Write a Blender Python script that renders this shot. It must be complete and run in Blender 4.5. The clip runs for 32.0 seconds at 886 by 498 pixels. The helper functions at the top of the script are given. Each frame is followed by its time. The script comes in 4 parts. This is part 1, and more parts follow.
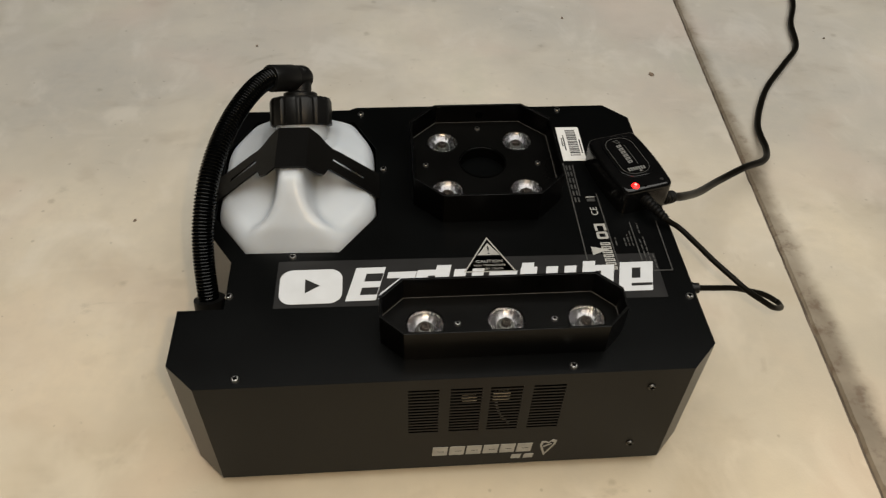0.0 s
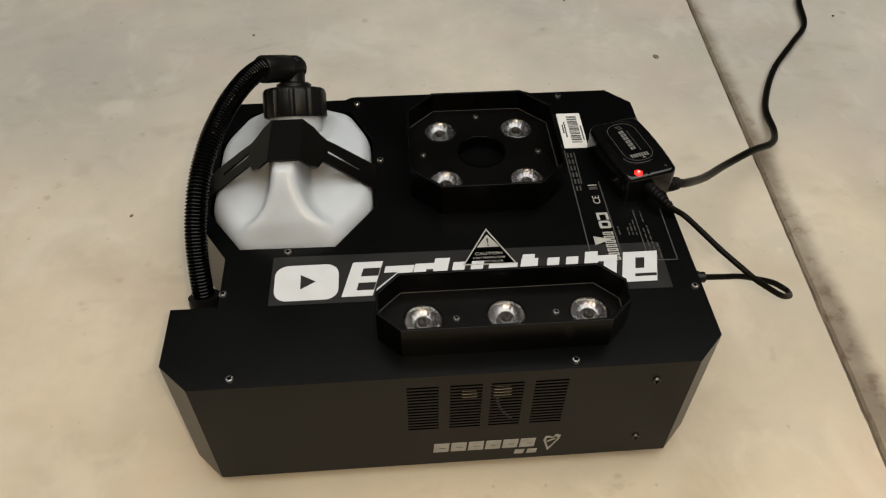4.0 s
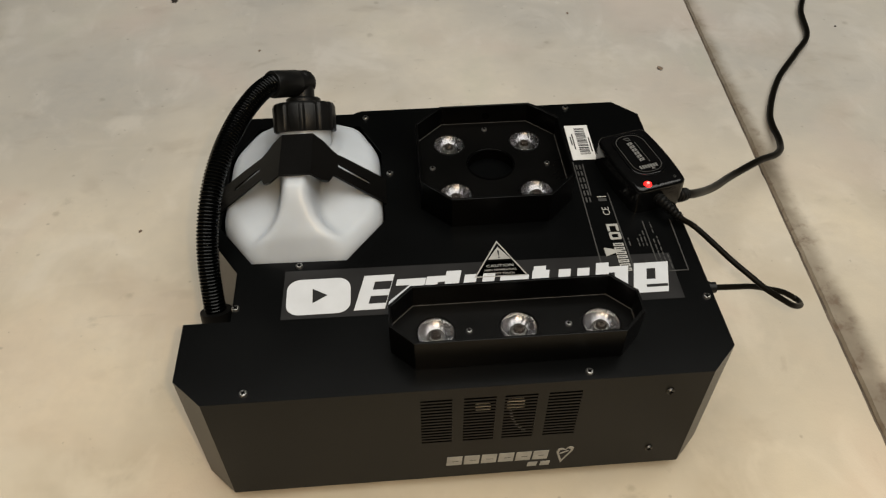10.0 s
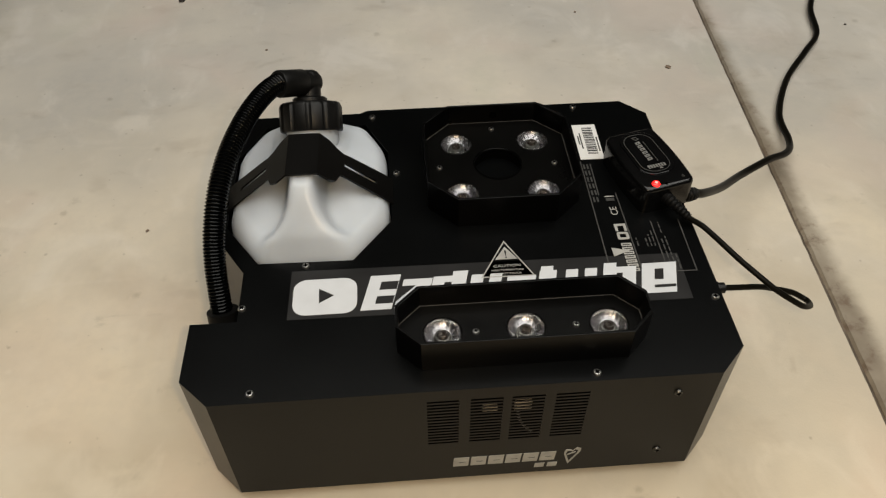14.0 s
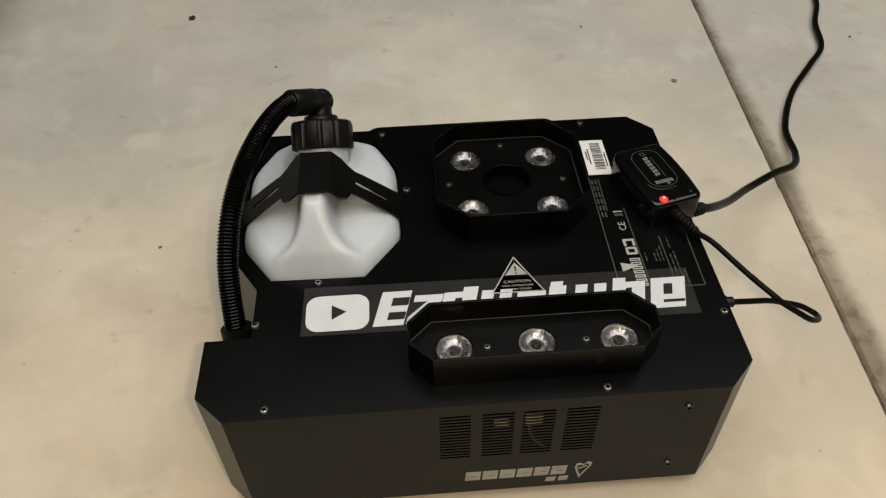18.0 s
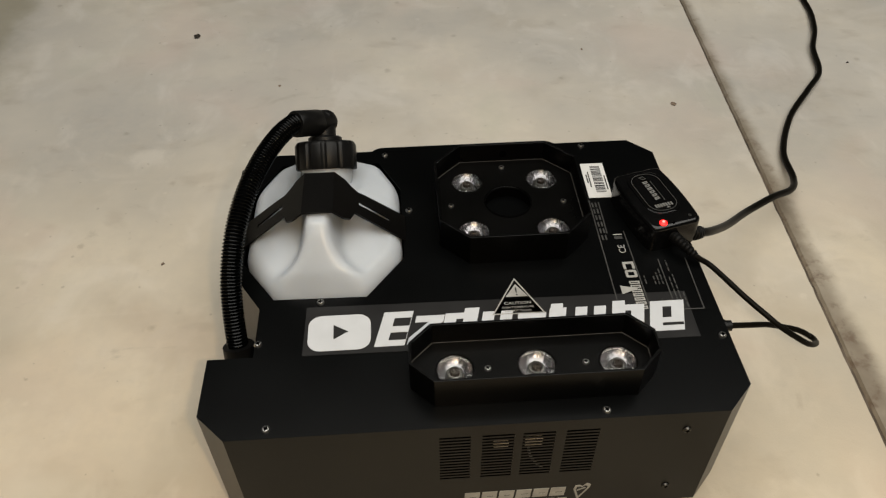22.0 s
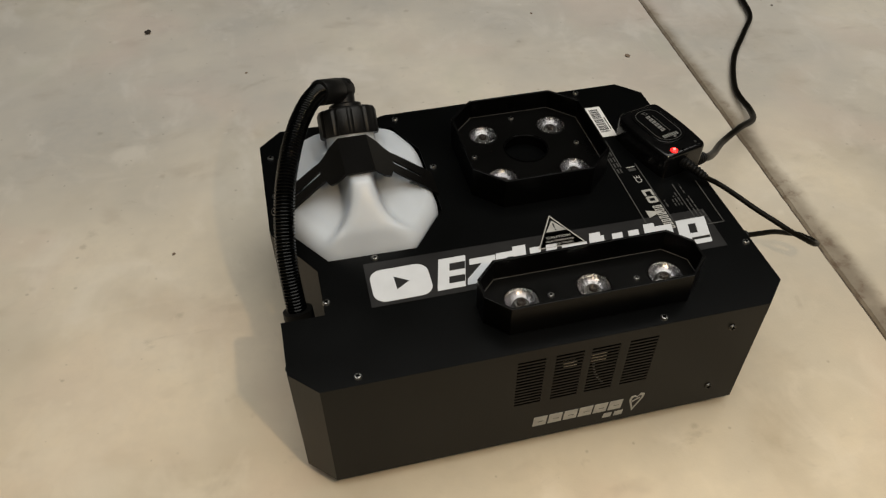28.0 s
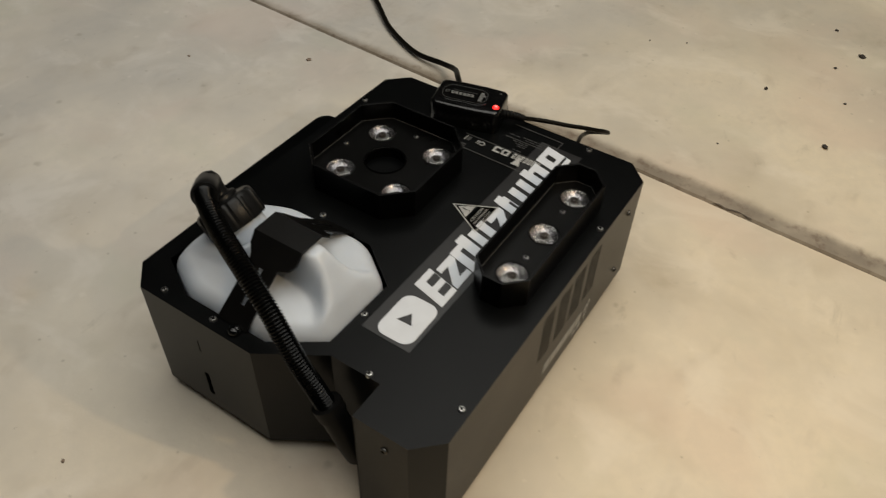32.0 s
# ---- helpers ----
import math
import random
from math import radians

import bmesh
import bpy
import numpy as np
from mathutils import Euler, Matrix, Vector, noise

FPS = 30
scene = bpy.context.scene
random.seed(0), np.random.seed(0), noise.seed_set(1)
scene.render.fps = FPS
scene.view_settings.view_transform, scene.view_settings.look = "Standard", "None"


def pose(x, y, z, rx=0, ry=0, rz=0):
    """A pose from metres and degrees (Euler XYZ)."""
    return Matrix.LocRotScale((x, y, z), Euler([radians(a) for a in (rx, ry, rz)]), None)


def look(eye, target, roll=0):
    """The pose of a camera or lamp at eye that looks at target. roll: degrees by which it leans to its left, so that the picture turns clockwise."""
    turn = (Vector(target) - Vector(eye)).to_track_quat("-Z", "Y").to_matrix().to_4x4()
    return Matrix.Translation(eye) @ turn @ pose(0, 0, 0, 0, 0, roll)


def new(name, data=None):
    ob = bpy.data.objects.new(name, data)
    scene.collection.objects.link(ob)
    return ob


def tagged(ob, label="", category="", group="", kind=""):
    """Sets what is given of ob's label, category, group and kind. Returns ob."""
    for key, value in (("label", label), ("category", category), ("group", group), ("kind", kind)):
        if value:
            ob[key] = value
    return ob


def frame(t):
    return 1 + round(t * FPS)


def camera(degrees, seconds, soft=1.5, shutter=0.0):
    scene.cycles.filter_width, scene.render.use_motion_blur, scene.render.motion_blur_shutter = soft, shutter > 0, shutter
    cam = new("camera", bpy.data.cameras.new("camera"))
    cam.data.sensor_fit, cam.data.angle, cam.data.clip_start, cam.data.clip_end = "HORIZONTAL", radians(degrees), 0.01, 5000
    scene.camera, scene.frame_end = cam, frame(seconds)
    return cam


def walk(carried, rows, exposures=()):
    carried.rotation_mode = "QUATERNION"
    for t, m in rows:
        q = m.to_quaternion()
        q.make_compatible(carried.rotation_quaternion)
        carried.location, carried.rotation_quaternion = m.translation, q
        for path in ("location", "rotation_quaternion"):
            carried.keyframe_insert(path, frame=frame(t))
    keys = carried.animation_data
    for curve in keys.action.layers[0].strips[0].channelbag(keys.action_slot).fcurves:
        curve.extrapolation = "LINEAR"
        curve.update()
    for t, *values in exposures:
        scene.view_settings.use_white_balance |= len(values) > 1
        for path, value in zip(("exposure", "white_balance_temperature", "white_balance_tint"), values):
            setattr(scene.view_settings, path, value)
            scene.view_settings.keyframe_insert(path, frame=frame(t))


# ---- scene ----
cam = camera(59.64, 32.0, soft=1.25, shutter=0.5)
PATH = [
    (0, (-0.0331, -0.3040, 0.5901), (0.0343, 0.5227, -0.2770), 2.31),
    (0.5, (-0.0197, -0.3014, 0.5922), (0.0478, 0.5203, -0.2798), 2.56),
    (1, (-0.0174, -0.2989, 0.5903), (0.0449, 0.5188, -0.2858), 1.88),
    (1.5, (-0.0194, -0.2946, 0.5877), (0.0371, 0.5222, -0.2896), 1.40),
    (2, (-0.0221, -0.2936, 0.5866), (0.0284, 0.5232, -0.2910), 1.00),
    (2.5, (-0.0205, -0.2887, 0.5877), (0.0308, 0.5284, -0.2897), 0.85),
    (3, (-0.0186, -0.2898, 0.5861), (0.0339, 0.5269, -0.2915), 0.76),
    (3.5, (-0.0247, -0.2913, 0.5835), (0.0271, 0.5225, -0.2968), 0.66),
    (5.5, (-0.0170, -0.2860, 0.5850), (0.0408, 0.5222, -0.3001), 0.93),
    (6, (-0.0169, -0.2898, 0.5828), (0.0431, 0.5193, -0.3014), 1.11),
    (6.5, (-0.0194, -0.2884, 0.5860), (0.0355, 0.5230, -0.2964), 0.79),
    (7, (-0.0191, -0.2882, 0.5842), (0.0284, 0.5258, -0.2962), 0.25),
    (7.5, (-0.0187, -0.2870, 0.5824), (0.0285, 0.5282, -0.2969), 0.20),
    (8, (-0.0205, -0.2870, 0.5792), (0.0322, 0.5283, -0.2997), 0.57),
    (8.5, (-0.0163, -0.2821, 0.5821), (0.0434, 0.5334, -0.2962), 1.22),
    (9, (-0.0232, -0.2829, 0.5838), (0.0374, 0.5360, -0.2913), 1.21),
    (9.5, (-0.0273, -0.2869, 0.5865), (0.0299, 0.5361, -0.2850), 0.71),
    (10, (-0.0318, -0.2907, 0.5846), (0.0203, 0.5345, -0.2851), 0.10),
    (10.5, (-0.0312, -0.2874, 0.5876), (0.0218, 0.5390, -0.2809), -0.29),
    (11, (-0.0288, -0.2860, 0.5854), (0.0227, 0.5411, -0.2825), -0.33),
    (11.5, (-0.0272, -0.2813, 0.5866), (0.0253, 0.5465, -0.2806), 0.24),
    (12, (-0.0251, -0.2794, 0.5852), (0.0262, 0.5499, -0.2806), 0.07),
    (12.5, (-0.0254, -0.2803, 0.5874), (0.0227, 0.5498, -0.2779), -0.37),
    (13, (-0.0269, -0.2840, 0.5851), (0.0190, 0.5447, -0.2815), -0.38),
    (13.5, (-0.0296, -0.2873, 0.5806), (0.0135, 0.5380, -0.2894), -0.23),
    (14, (-0.0313, -0.2885, 0.5835), (0.0095, 0.5361, -0.2873), -0.44),
    (14.5, (-0.0328, -0.2909, 0.5869), (0.0046, 0.5342, -0.2837), -0.82),
    (16.5, (-0.0361, -0.2959, 0.5901), (-0.0022, 0.5408, -0.2694), -0.15),
    (17, (-0.0346, -0.2934, 0.5934), (-0.0011, 0.5449, -0.2645), -0.55),
    (17.5, (-0.0352, -0.2917, 0.5920), (-0.0011, 0.5462, -0.2664), -0.99),
    (18, (-0.0350, -0.2899, 0.5921), (-0.0026, 0.5466, -0.2677), -1.23),
    (18.5, (-0.0357, -0.2884, 0.5880), (-0.0046, 0.5469, -0.2730), -1.23),
    (19, (-0.0383, -0.2918, 0.5857), (-0.0081, 0.5416, -0.2772), -1.07),
    (19.5, (-0.0382, -0.2939, 0.5882), (-0.0077, 0.5415, -0.2727), -0.90),
    (20, (-0.0347, -0.2890, 0.5922), (0.0003, 0.5524, -0.2627), -0.36),
    (20.5, (-0.0351, -0.2909, 0.5919), (0.0023, 0.5548, -0.2586), -0.21),
    (21, (-0.0349, -0.2920, 0.5948), (0.0016, 0.5569, -0.2526), -0.23),
    (21.5, (-0.0357, -0.2946, 0.5987), (0.0005, 0.5590, -0.2439), -0.22),
    (22, (-0.0376, -0.2912, 0.5993), (-0.0016, 0.5628, -0.2429), -0.47),
    (22.5, (-0.0364, -0.2914, 0.5984), (-0.0034, 0.5612, -0.2455), -0.87),
    (23, (-0.0287, -0.2886, 0.5977), (0.0050, 0.5622, -0.2480), -0.71),
    (23.5, (-0.0310, -0.2903, 0.5916), (0.0023, 0.5542, -0.2603), -0.68),
    (24, (-0.0331, -0.2973, 0.5936), (-0.0076, 0.5438, -0.2619), -0.66),
    (24.5, (-0.0284, -0.3383, 0.6258), (-0.0228, 0.5081, -0.2249), -0.04),
    (25, (-0.0299, -0.3840, 0.6522), (-0.0277, 0.4565, -0.2043), -0.60),
    (25.5, (-0.0853, -0.3794, 0.6021), (-0.0107, 0.4422, -0.2694), 0.39),
    (27.5, (-0.1508, -0.3251, 0.5913), (0.0286, 0.4966, -0.2648), -0.26),
    (28, (-0.1579, -0.3262, 0.5962), (0.0229, 0.5008, -0.2543), -0.21),
    (28.5, (-0.1779, -0.3461, 0.6361), (0.0460, 0.4715, -0.2132), 1.57),
    (29, (-0.2305, -0.3586, 0.6884), (0.0941, 0.4275, -0.1581), 2.80),
    (29.5, (-0.2817, -0.3157, 0.7101), (0.0798, 0.4498, -0.1404), 0.72),
    (30, (-0.2646, -0.1864, 0.6448), (0.1500, 0.5547, -0.2031), -0.59),
    (30.5, (-0.2935, -0.1206, 0.6223), (0.2209, 0.5451, -0.2334), -0.91),
    (31, (-0.3897, -0.0971, 0.6560), (0.2751, 0.4389, -0.1871), 0.64),
    (31.5, (-0.4379, -0.1101, 0.6344), (0.2875, 0.3518, -0.2026), 2.74),
    (32, (-0.4280, -0.1530, 0.6224), (0.2881, 0.3094, -0.2222), 2.18),
]
walk(cam, [(t, look(eye, target, roll)) for t, eye, target, roll in PATH],
     exposures=[(0.0, 0.17, 6500, 10), (24.0, 0.13, 6500, 10), (25.0, 0.02, 6500, 10), (26.5, 0.01, 6500, 10), (28.0, 0.02, 6500, 10), (29.0, -0.12, 6500, 10), (30.0, 0.10, 6500, 10), (31.0, 0.05, 6500, 10), (32.0, -0.07, 6500, 10)])

# ---- world and light ----
world = bpy.data.worlds.new("garage_air")
scene.world = world
world.use_nodes = True
wbg = world.node_tree.nodes["Background"]
wbg.inputs["Color"].default_value = (1.0, 0.95, 0.88, 1)
wbg.inputs["Strength"].default_value = 0.0


def lamp(name, kind, at, power, colour, size, aim=None):
    d = bpy.data.lights.new(name, kind)
    d.energy, d.color = power, colour
    if kind == "AREA":
        d.shape, d.size, d.size_y = "RECTANGLE", size[0], size[1]
    else:
        d.shadow_soft_size = size
    ob = new(name, d)
    ob.matrix_world = look(at, aim) if aim else pose(*at)
    return ob


# broad unseen overhead panel added for soft room light, and the small torch that shines on the machine from the
# viewer's side
lamp("added_overhead_light", "AREA", (0.42, -0.22, 2.50), 74.0, (1.0, 0.978, 0.905), (3.0, 3.0))
lamp("torch_light", "POINT", (-0.002, -0.295, 0.600), 4.8, (1.0, 0.745, 0.45), 0.008)


# ---- materials ----
def mat(name, colour, rough=0.5, metal=0.0, spread=0.15, scale=30.0, bump=0.0, bump_scale=300.0,
        rough_spread=0.08, coat=0.0, transmission=0.0, ior=1.45, subsurface=0.0, spec=0.5, emission=0.0):
    m = bpy.data.materials.new(name)
    m.use_nodes = True
    nt = m.node_tree
    b = nt.nodes["Principled BSDF"]
    b.inputs["Metallic"].default_value = metal
    b.inputs["IOR"].default_value = ior
    b.inputs["Specular IOR Level"].default_value = spec
    b.inputs["Coat Weight"].default_value = coat
    b.inputs["Transmission Weight"].default_value = transmission
    if subsurface:
        b.inputs["Subsurface Weight"].default_value = subsurface
        b.inputs["Subsurface Radius"].default_value = (0.020, 0.019, 0.018)
        b.inputs["Subsurface Scale"].default_value = 1.0
    tc = nt.nodes.new("ShaderNodeTexCoord")
    n1 = nt.nodes.new("ShaderNodeTexNoise")
    n1.inputs["Scale"].default_value = scale
    n1.inputs["Detail"].default_value = 6
    nt.links.new(tc.outputs["Object"], n1.inputs["Vector"])
    ramp = nt.nodes.new("ShaderNodeMapRange")
    ramp.inputs["From Min"].default_value, ramp.inputs["From Max"].default_value = 0.3, 0.7
    ramp.inputs["To Min"].default_value, ramp.inputs["To Max"].default_value = 1 - spread, 1 + spread
    nt.links.new(n1.outputs["Fac"], ramp.inputs["Value"])
    mul = nt.nodes.new("ShaderNodeMix")
    mul.data_type, mul.blend_type = "RGBA", "MULTIPLY"
    mul.inputs["Factor"].default_value = 1.0
    mul.inputs[6].default_value = (*colour, 1)
    nt.links.new(ramp.outputs["Result"], mul.inputs[7])
    nt.links.new(mul.outputs[2], b.inputs["Base Color"])
    n2 = nt.nodes.new("ShaderNodeTexNoise")
    n2.inputs["Scale"].default_value = bump_scale
    n2.inputs["Detail"].default_value = 3
    nt.links.new(tc.outputs["Object"], n2.inputs["Vector"])
    rr = nt.nodes.new("ShaderNodeMapRange")
    rr.inputs["To Min"].default_value, rr.inputs["To Max"].default_value = rough - rough_spread, rough + rough_spread
    nt.links.new(n1.outputs["Fac"], rr.inputs["Value"])
    nt.links.new(rr.outputs["Result"], b.inputs["Roughness"])
    if bump:
        bp = nt.nodes.new("ShaderNodeBump")
        bp.inputs["Strength"].default_value = bump
        bp.inputs["Distance"].default_value = 0.0006
        nt.links.new(n2.outputs["Fac"], bp.inputs["Height"])
        nt.links.new(bp.outputs["Normal"], b.inputs["Normal"])
    if emission:
        b.inputs["Emission Color"].default_value = (*colour, 1)
        b.inputs["Emission Strength"].default_value = emission
    return m


M_CASE = mat("black_powder_coat", (0.0012, 0.0014, 0.0015), 0.30, spread=0.25, scale=14, bump=0.10, bump_scale=1500, rough_spread=0.05, spec=0.16)
M_STRAP = mat("black_strap_paint", (0.0028, 0.0026, 0.0024), 0.36, spread=0.2, scale=20, bump=0.15, bump_scale=1500, spec=0.28)
M_HOUSING = mat("black_housing_paint", (0.0007, 0.0007, 0.0007), 0.30, spread=0.25, scale=20, bump=0.1, bump_scale=1500, spec=0.20)
M_EDGE = mat("bright_edge_line", (0.075, 0.072, 0.068), 0.45, spread=0.4, scale=200)
M_INNER = mat("dark_inner_panel", (0.0018, 0.0018, 0.0017), 0.30, spread=0.2, scale=25, bump=0.12, bump_scale=1300, spec=0.18)
M_BLACK = mat("black_plastic", (0.0055, 0.0055, 0.0055), 0.40, spread=0.25, scale=60, bump=0.12, bump_scale=900, spec=0.28)
M_GLOSS = mat("glossy_black_plastic", (0.0028, 0.0029, 0.0031), 0.15, spread=0.2, scale=40, rough_spread=0.03)
M_HOSE = mat("black_hose", (0.0010, 0.0012, 0.0013), 0.12, spread=0.2, scale=80, rough_spread=0.03, spec=0.22)
M_CABLE = mat("cable_sheath", (0.0050, 0.0044, 0.0032), 0.36, spread=0.2, scale=60, rough_spread=0.04, spec=0.07)
M_BOOT = mat("boot_rubber", (0.004, 0.004, 0.004), 0.45, spread=0.2, scale=60, spec=0.12)
M_HDPE = mat("white_bottle_plastic", (0.495, 0.53, 0.575), 0.34, spread=0.05, scale=22, bump=0.05, bump_scale=120, subsurface=0.8)
M_STEEL = mat("screw_steel", (0.44, 0.435, 0.42), 0.34, metal=1.0, spread=0.2, scale=300)
# near-black: the shade inside holes and recesses is put into the colour
M_RECESS_SHADE = mat("recess_shade", (0.0006, 0.0006, 0.0006), 0.8, spec=0.03)
M_CHROME = mat("reflector_chrome", (0.27, 0.266, 0.282), 0.26, metal=1.0, spread=0.05, scale=200)
M_CLEAR = mat("clear_lens", (0.95, 0.95, 0.95), 0.05, transmission=1.0, ior=1.49, spread=0.01, rough_spread=0.02)
M_CHIP = mat("lamp_chip", (0.016, 0.013, 0.011), 0.6, scale=400, spec=0.1)
M_VINYL = mat("clear_vinyl", (0.015, 0.015, 0.0155), 0.30, spread=0.2, scale=30, rough_spread=0.05)
M_WHITE = mat("white_vinyl", (0.54, 0.565, 0.60), 0.45, spread=0.04, scale=60)
M_PAPER = mat("white_paper", (0.66, 0.66, 0.65), 0.6, spread=0.04, scale=80)
M_GREY = mat("grey_print", (0.33, 0.33, 0.315), 0.55, spread=0.15, scale=120)
M_MID = mat("dull_grey_print", (0.15, 0.15, 0.145), 0.5, spread=0.2, scale=300)
M_DIM = mat("faint_grey_print", (0.045, 0.045, 0.043), 0.55, spread=0.25, scale=200)
M_INK = mat("black_ink", (0.03, 0.03, 0.032), 0.6, scale=120)
M_LED = mat("red_indicator", (1.0, 0.012, 0.010), 0.3, emission=2.6)
M_LED_CORE = mat("red_indicator_core", (1.0, 0.10, 0.085), 0.3, emission=5.0)
M_SCREW_DARK = mat("dull_dark_steel", (0.10, 0.098, 0.092), 0.42, metal=1.0, spread=0.3, scale=300)
M_DIRT = mat("dark_crumb", (0.035, 0.028, 0.022), 0.9, spread=0.4, scale=300, bump=0.8, bump_scale=600)
M_TAN = mat("tan_crumb", (0.20, 0.15, 0.11), 0.9, spread=0.4, scale=300, bump=0.8, bump_scale=600)
M_RUBBER = mat("rubber", (0.02, 0.02, 0.02), 0.8, scale=100)
# for the unseen walls and ceiling; kept dark so the top panel mirrors little
M_WALL = mat("unseen_wall", (0.10, 0.094, 0.088), 0.8, spread=0.06, scale=3, bump=0.1, bump_scale=60)
M_COPPER = mat("inner_metal", (0.42, 0.38, 0.31), 0.45, metal=0.2, spread=0.3, scale=80)

JOINT_X, JOINT_SLOPE = 0.3632, 0.0475     # the saw-cut joint: x = JOINT_X + JOINT_SLOPE * y


def concrete():
    m = bpy.data.materials.new("trowelled_concrete")
    m.use_nodes = True
    nt = m.node_tree
    N, L = nt.nodes.new, nt.links.new
    b = nt.nodes["Principled BSDF"]
    b.inputs["Specular IOR Level"].default_value = 0.35
    tc = N("ShaderNodeTexCoord")

    def noise_tex(scale, detail, rough=0.6, stretch=(1, 1, 1), turn=0.0, distort=0.0):
        mp = N("ShaderNodeMapping")
        mp.inputs["Scale"].default_value = stretch
        mp.inputs["Rotation"].default_value = (0, 0, turn)
        L(tc.outputs["Object"], mp.inputs["Vector"])
        n = N("ShaderNodeTexNoise")
        n.inputs["Scale"].default_value, n.inputs["Detail"].default_value = scale, detail
        n.inputs["Roughness"].default_value, n.inputs["Distortion"].default_value = rough, distort
        L(mp.outputs["Vector"], n.inputs["Vector"])
        return n.outputs["Fac"]

    def ramp(src, a, c, lo, hi):
        r = N("ShaderNodeMapRange")
        r.interpolation_type = "SMOOTHSTEP"
        r.inputs["From Min"].default_value, r.inputs["From Max"].default_value = a, c
        r.inputs["To Min"].default_value, r.inputs["To Max"].default_value = lo, hi
        L(src, r.inputs["Value"])
        return r.outputs["Result"]

    def mix(fac, a, c):
        x = N("ShaderNodeMix")
        x.data_type = "RGBA"
        if isinstance(fac, float):
            x.inputs["Factor"].default_value = fac
        else:
            L(fac, x.inputs["Factor"])
        for slot, v in ((6, a), (7, c)):
            if isinstance(v, tuple):
                x.inputs[slot].default_value = (*v, 1)
            else:
                L(v, x.inputs[slot])
        return x.outputs[2]

    base = mix(ramp(noise_tex(2.6, 5, 0.55), 0.32, 0.68, 0, 1), (0.455, 0.428, 0.382), (0.655, 0.593, 0.490))
    base = mix(ramp(noise_tex(7, 4, 0.55, distort=0.3), 0.48, 0.78, 0, 0.65), base, (0.415, 0.362, 0.285))
    base = mix(ramp(noise_tex(5, 4, 0.5, (1.0, 2.2, 1), 0.5, 1.2), 0.60, 0.78, 0, 0.30), base, (0.74, 0.68, 0.60))
    base = mix(ramp(noise_tex(13, 3, 0.5, (1, 1.8, 1), 0.9, 0.25), 0.58, 0.80, 0, 0.42), base, (0.32, 0.27, 0.215))
    base = mix(ramp(noise_tex(27, 3, 0.55, (1.6, 1, 1), 0.3, 0.2), 0.66, 0.80, 0, 0.34), base, (0.29, 0.24, 0.19))
    base = mix(ramp(noise_tex(60, 4, 0.6), 0.35, 0.65, 0, 0.30), base, (0.54, 0.495, 0.425))
    base = mix(ramp(noise_tex(120, 2, 0.5), 0.74, 0.80, 0, 0.38), base, (0.16, 0.13, 0.10))
    # rosy and olive casts in the cement skin
    base = mix(ramp(noise_tex(4.3, 3, 0.5, distort=0.4), 0.50, 0.72, 0, 0.40), base, (0.60, 0.485, 0.415))
    base = mix(ramp(noise_tex(5.1, 3, 0.5, (1.3, 1, 1), 1.1, 0.3), 0.56, 0.76, 0, 0.35), base, (0.47, 0.465, 0.37))
    # scuffs drawn across the floor, and scattered spots and grit of a few millimetres
    base = mix(ramp(noise_tex(14, 5, 0.65, (0.8, 1.6, 1), 0.25, 0.6), 0.620, 0.76, 0, 0.42), base, (0.33, 0.295, 0.24))
    base = mix(ramp(noise_tex(9.5, 4, 0.6, (1.2, 0.9, 1), 0.7, 0.5), 0.50, 0.70, 0, 0.40), base, (0.70, 0.655, 0.585))

    def spots(cells, radius, share, strength, colour, shift):
        mp = N("ShaderNodeMapping")
        mp.inputs["Location"].default_value = (shift, shift * 1.7, 0)
        L(tc.outputs["Object"], mp.inputs["Vector"])
        v = N("ShaderNodeTexVoronoi")
        v.voronoi_dimensions = "2D"
        v.inputs["Scale"].default_value = cells
        L(mp.outputs["Vector"], v.inputs["Vector"])
        ragged = N("ShaderNodeMath")
        ragged.operation = "MULTIPLY_ADD"
        L(noise_tex(190, 2, 0.6), ragged.inputs[0])
        ragged.inputs[1].default_value = radius * 1.6
        L(v.outputs["Distance"], ragged.inputs[2])
        chosen = N("ShaderNodeSeparateColor")
        L(v.outputs["Color"], chosen.inputs["Color"])
        size = N("ShaderNodeMath")
        size.operation = "DIVIDE"
        L(ragged.outputs[0], size.inputs[0])
        L(ramp(chosen.outputs["Green"], 0, 1, 0.45, 1.2), size.inputs[1])
        both = N("ShaderNodeMath")
        both.operation = "MULTIPLY"
        L(ramp(size.outputs[0], radius * 1.0, radius * 2.2, strength, 0), both.inputs[0])
        L(ramp(chosen.outputs["Red"], share - 0.02, share, 1, 0), both.inputs[1])
        return mix(both.outputs[0], base, colour)

    base = spots(9.0, 0.034, 0.36, 0.34, (0.25, 0.215, 0.165), 0.31)
    base = spots(24.0, 0.034, 0.30, 0.36, (0.20, 0.17, 0.13), 1.13)
    base = spots(13.0, 0.050, 0.20, 0.22, (0.76, 0.71, 0.63), 2.57)
    # warm torch cast near, greyer further off: light tinted into the skin's colour, with a wandering border
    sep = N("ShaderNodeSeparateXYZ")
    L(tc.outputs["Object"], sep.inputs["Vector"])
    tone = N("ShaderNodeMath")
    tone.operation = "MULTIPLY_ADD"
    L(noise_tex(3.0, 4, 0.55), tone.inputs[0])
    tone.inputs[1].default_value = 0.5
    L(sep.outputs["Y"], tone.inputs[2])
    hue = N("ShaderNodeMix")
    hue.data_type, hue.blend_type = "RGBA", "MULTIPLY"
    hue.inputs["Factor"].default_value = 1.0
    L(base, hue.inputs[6])
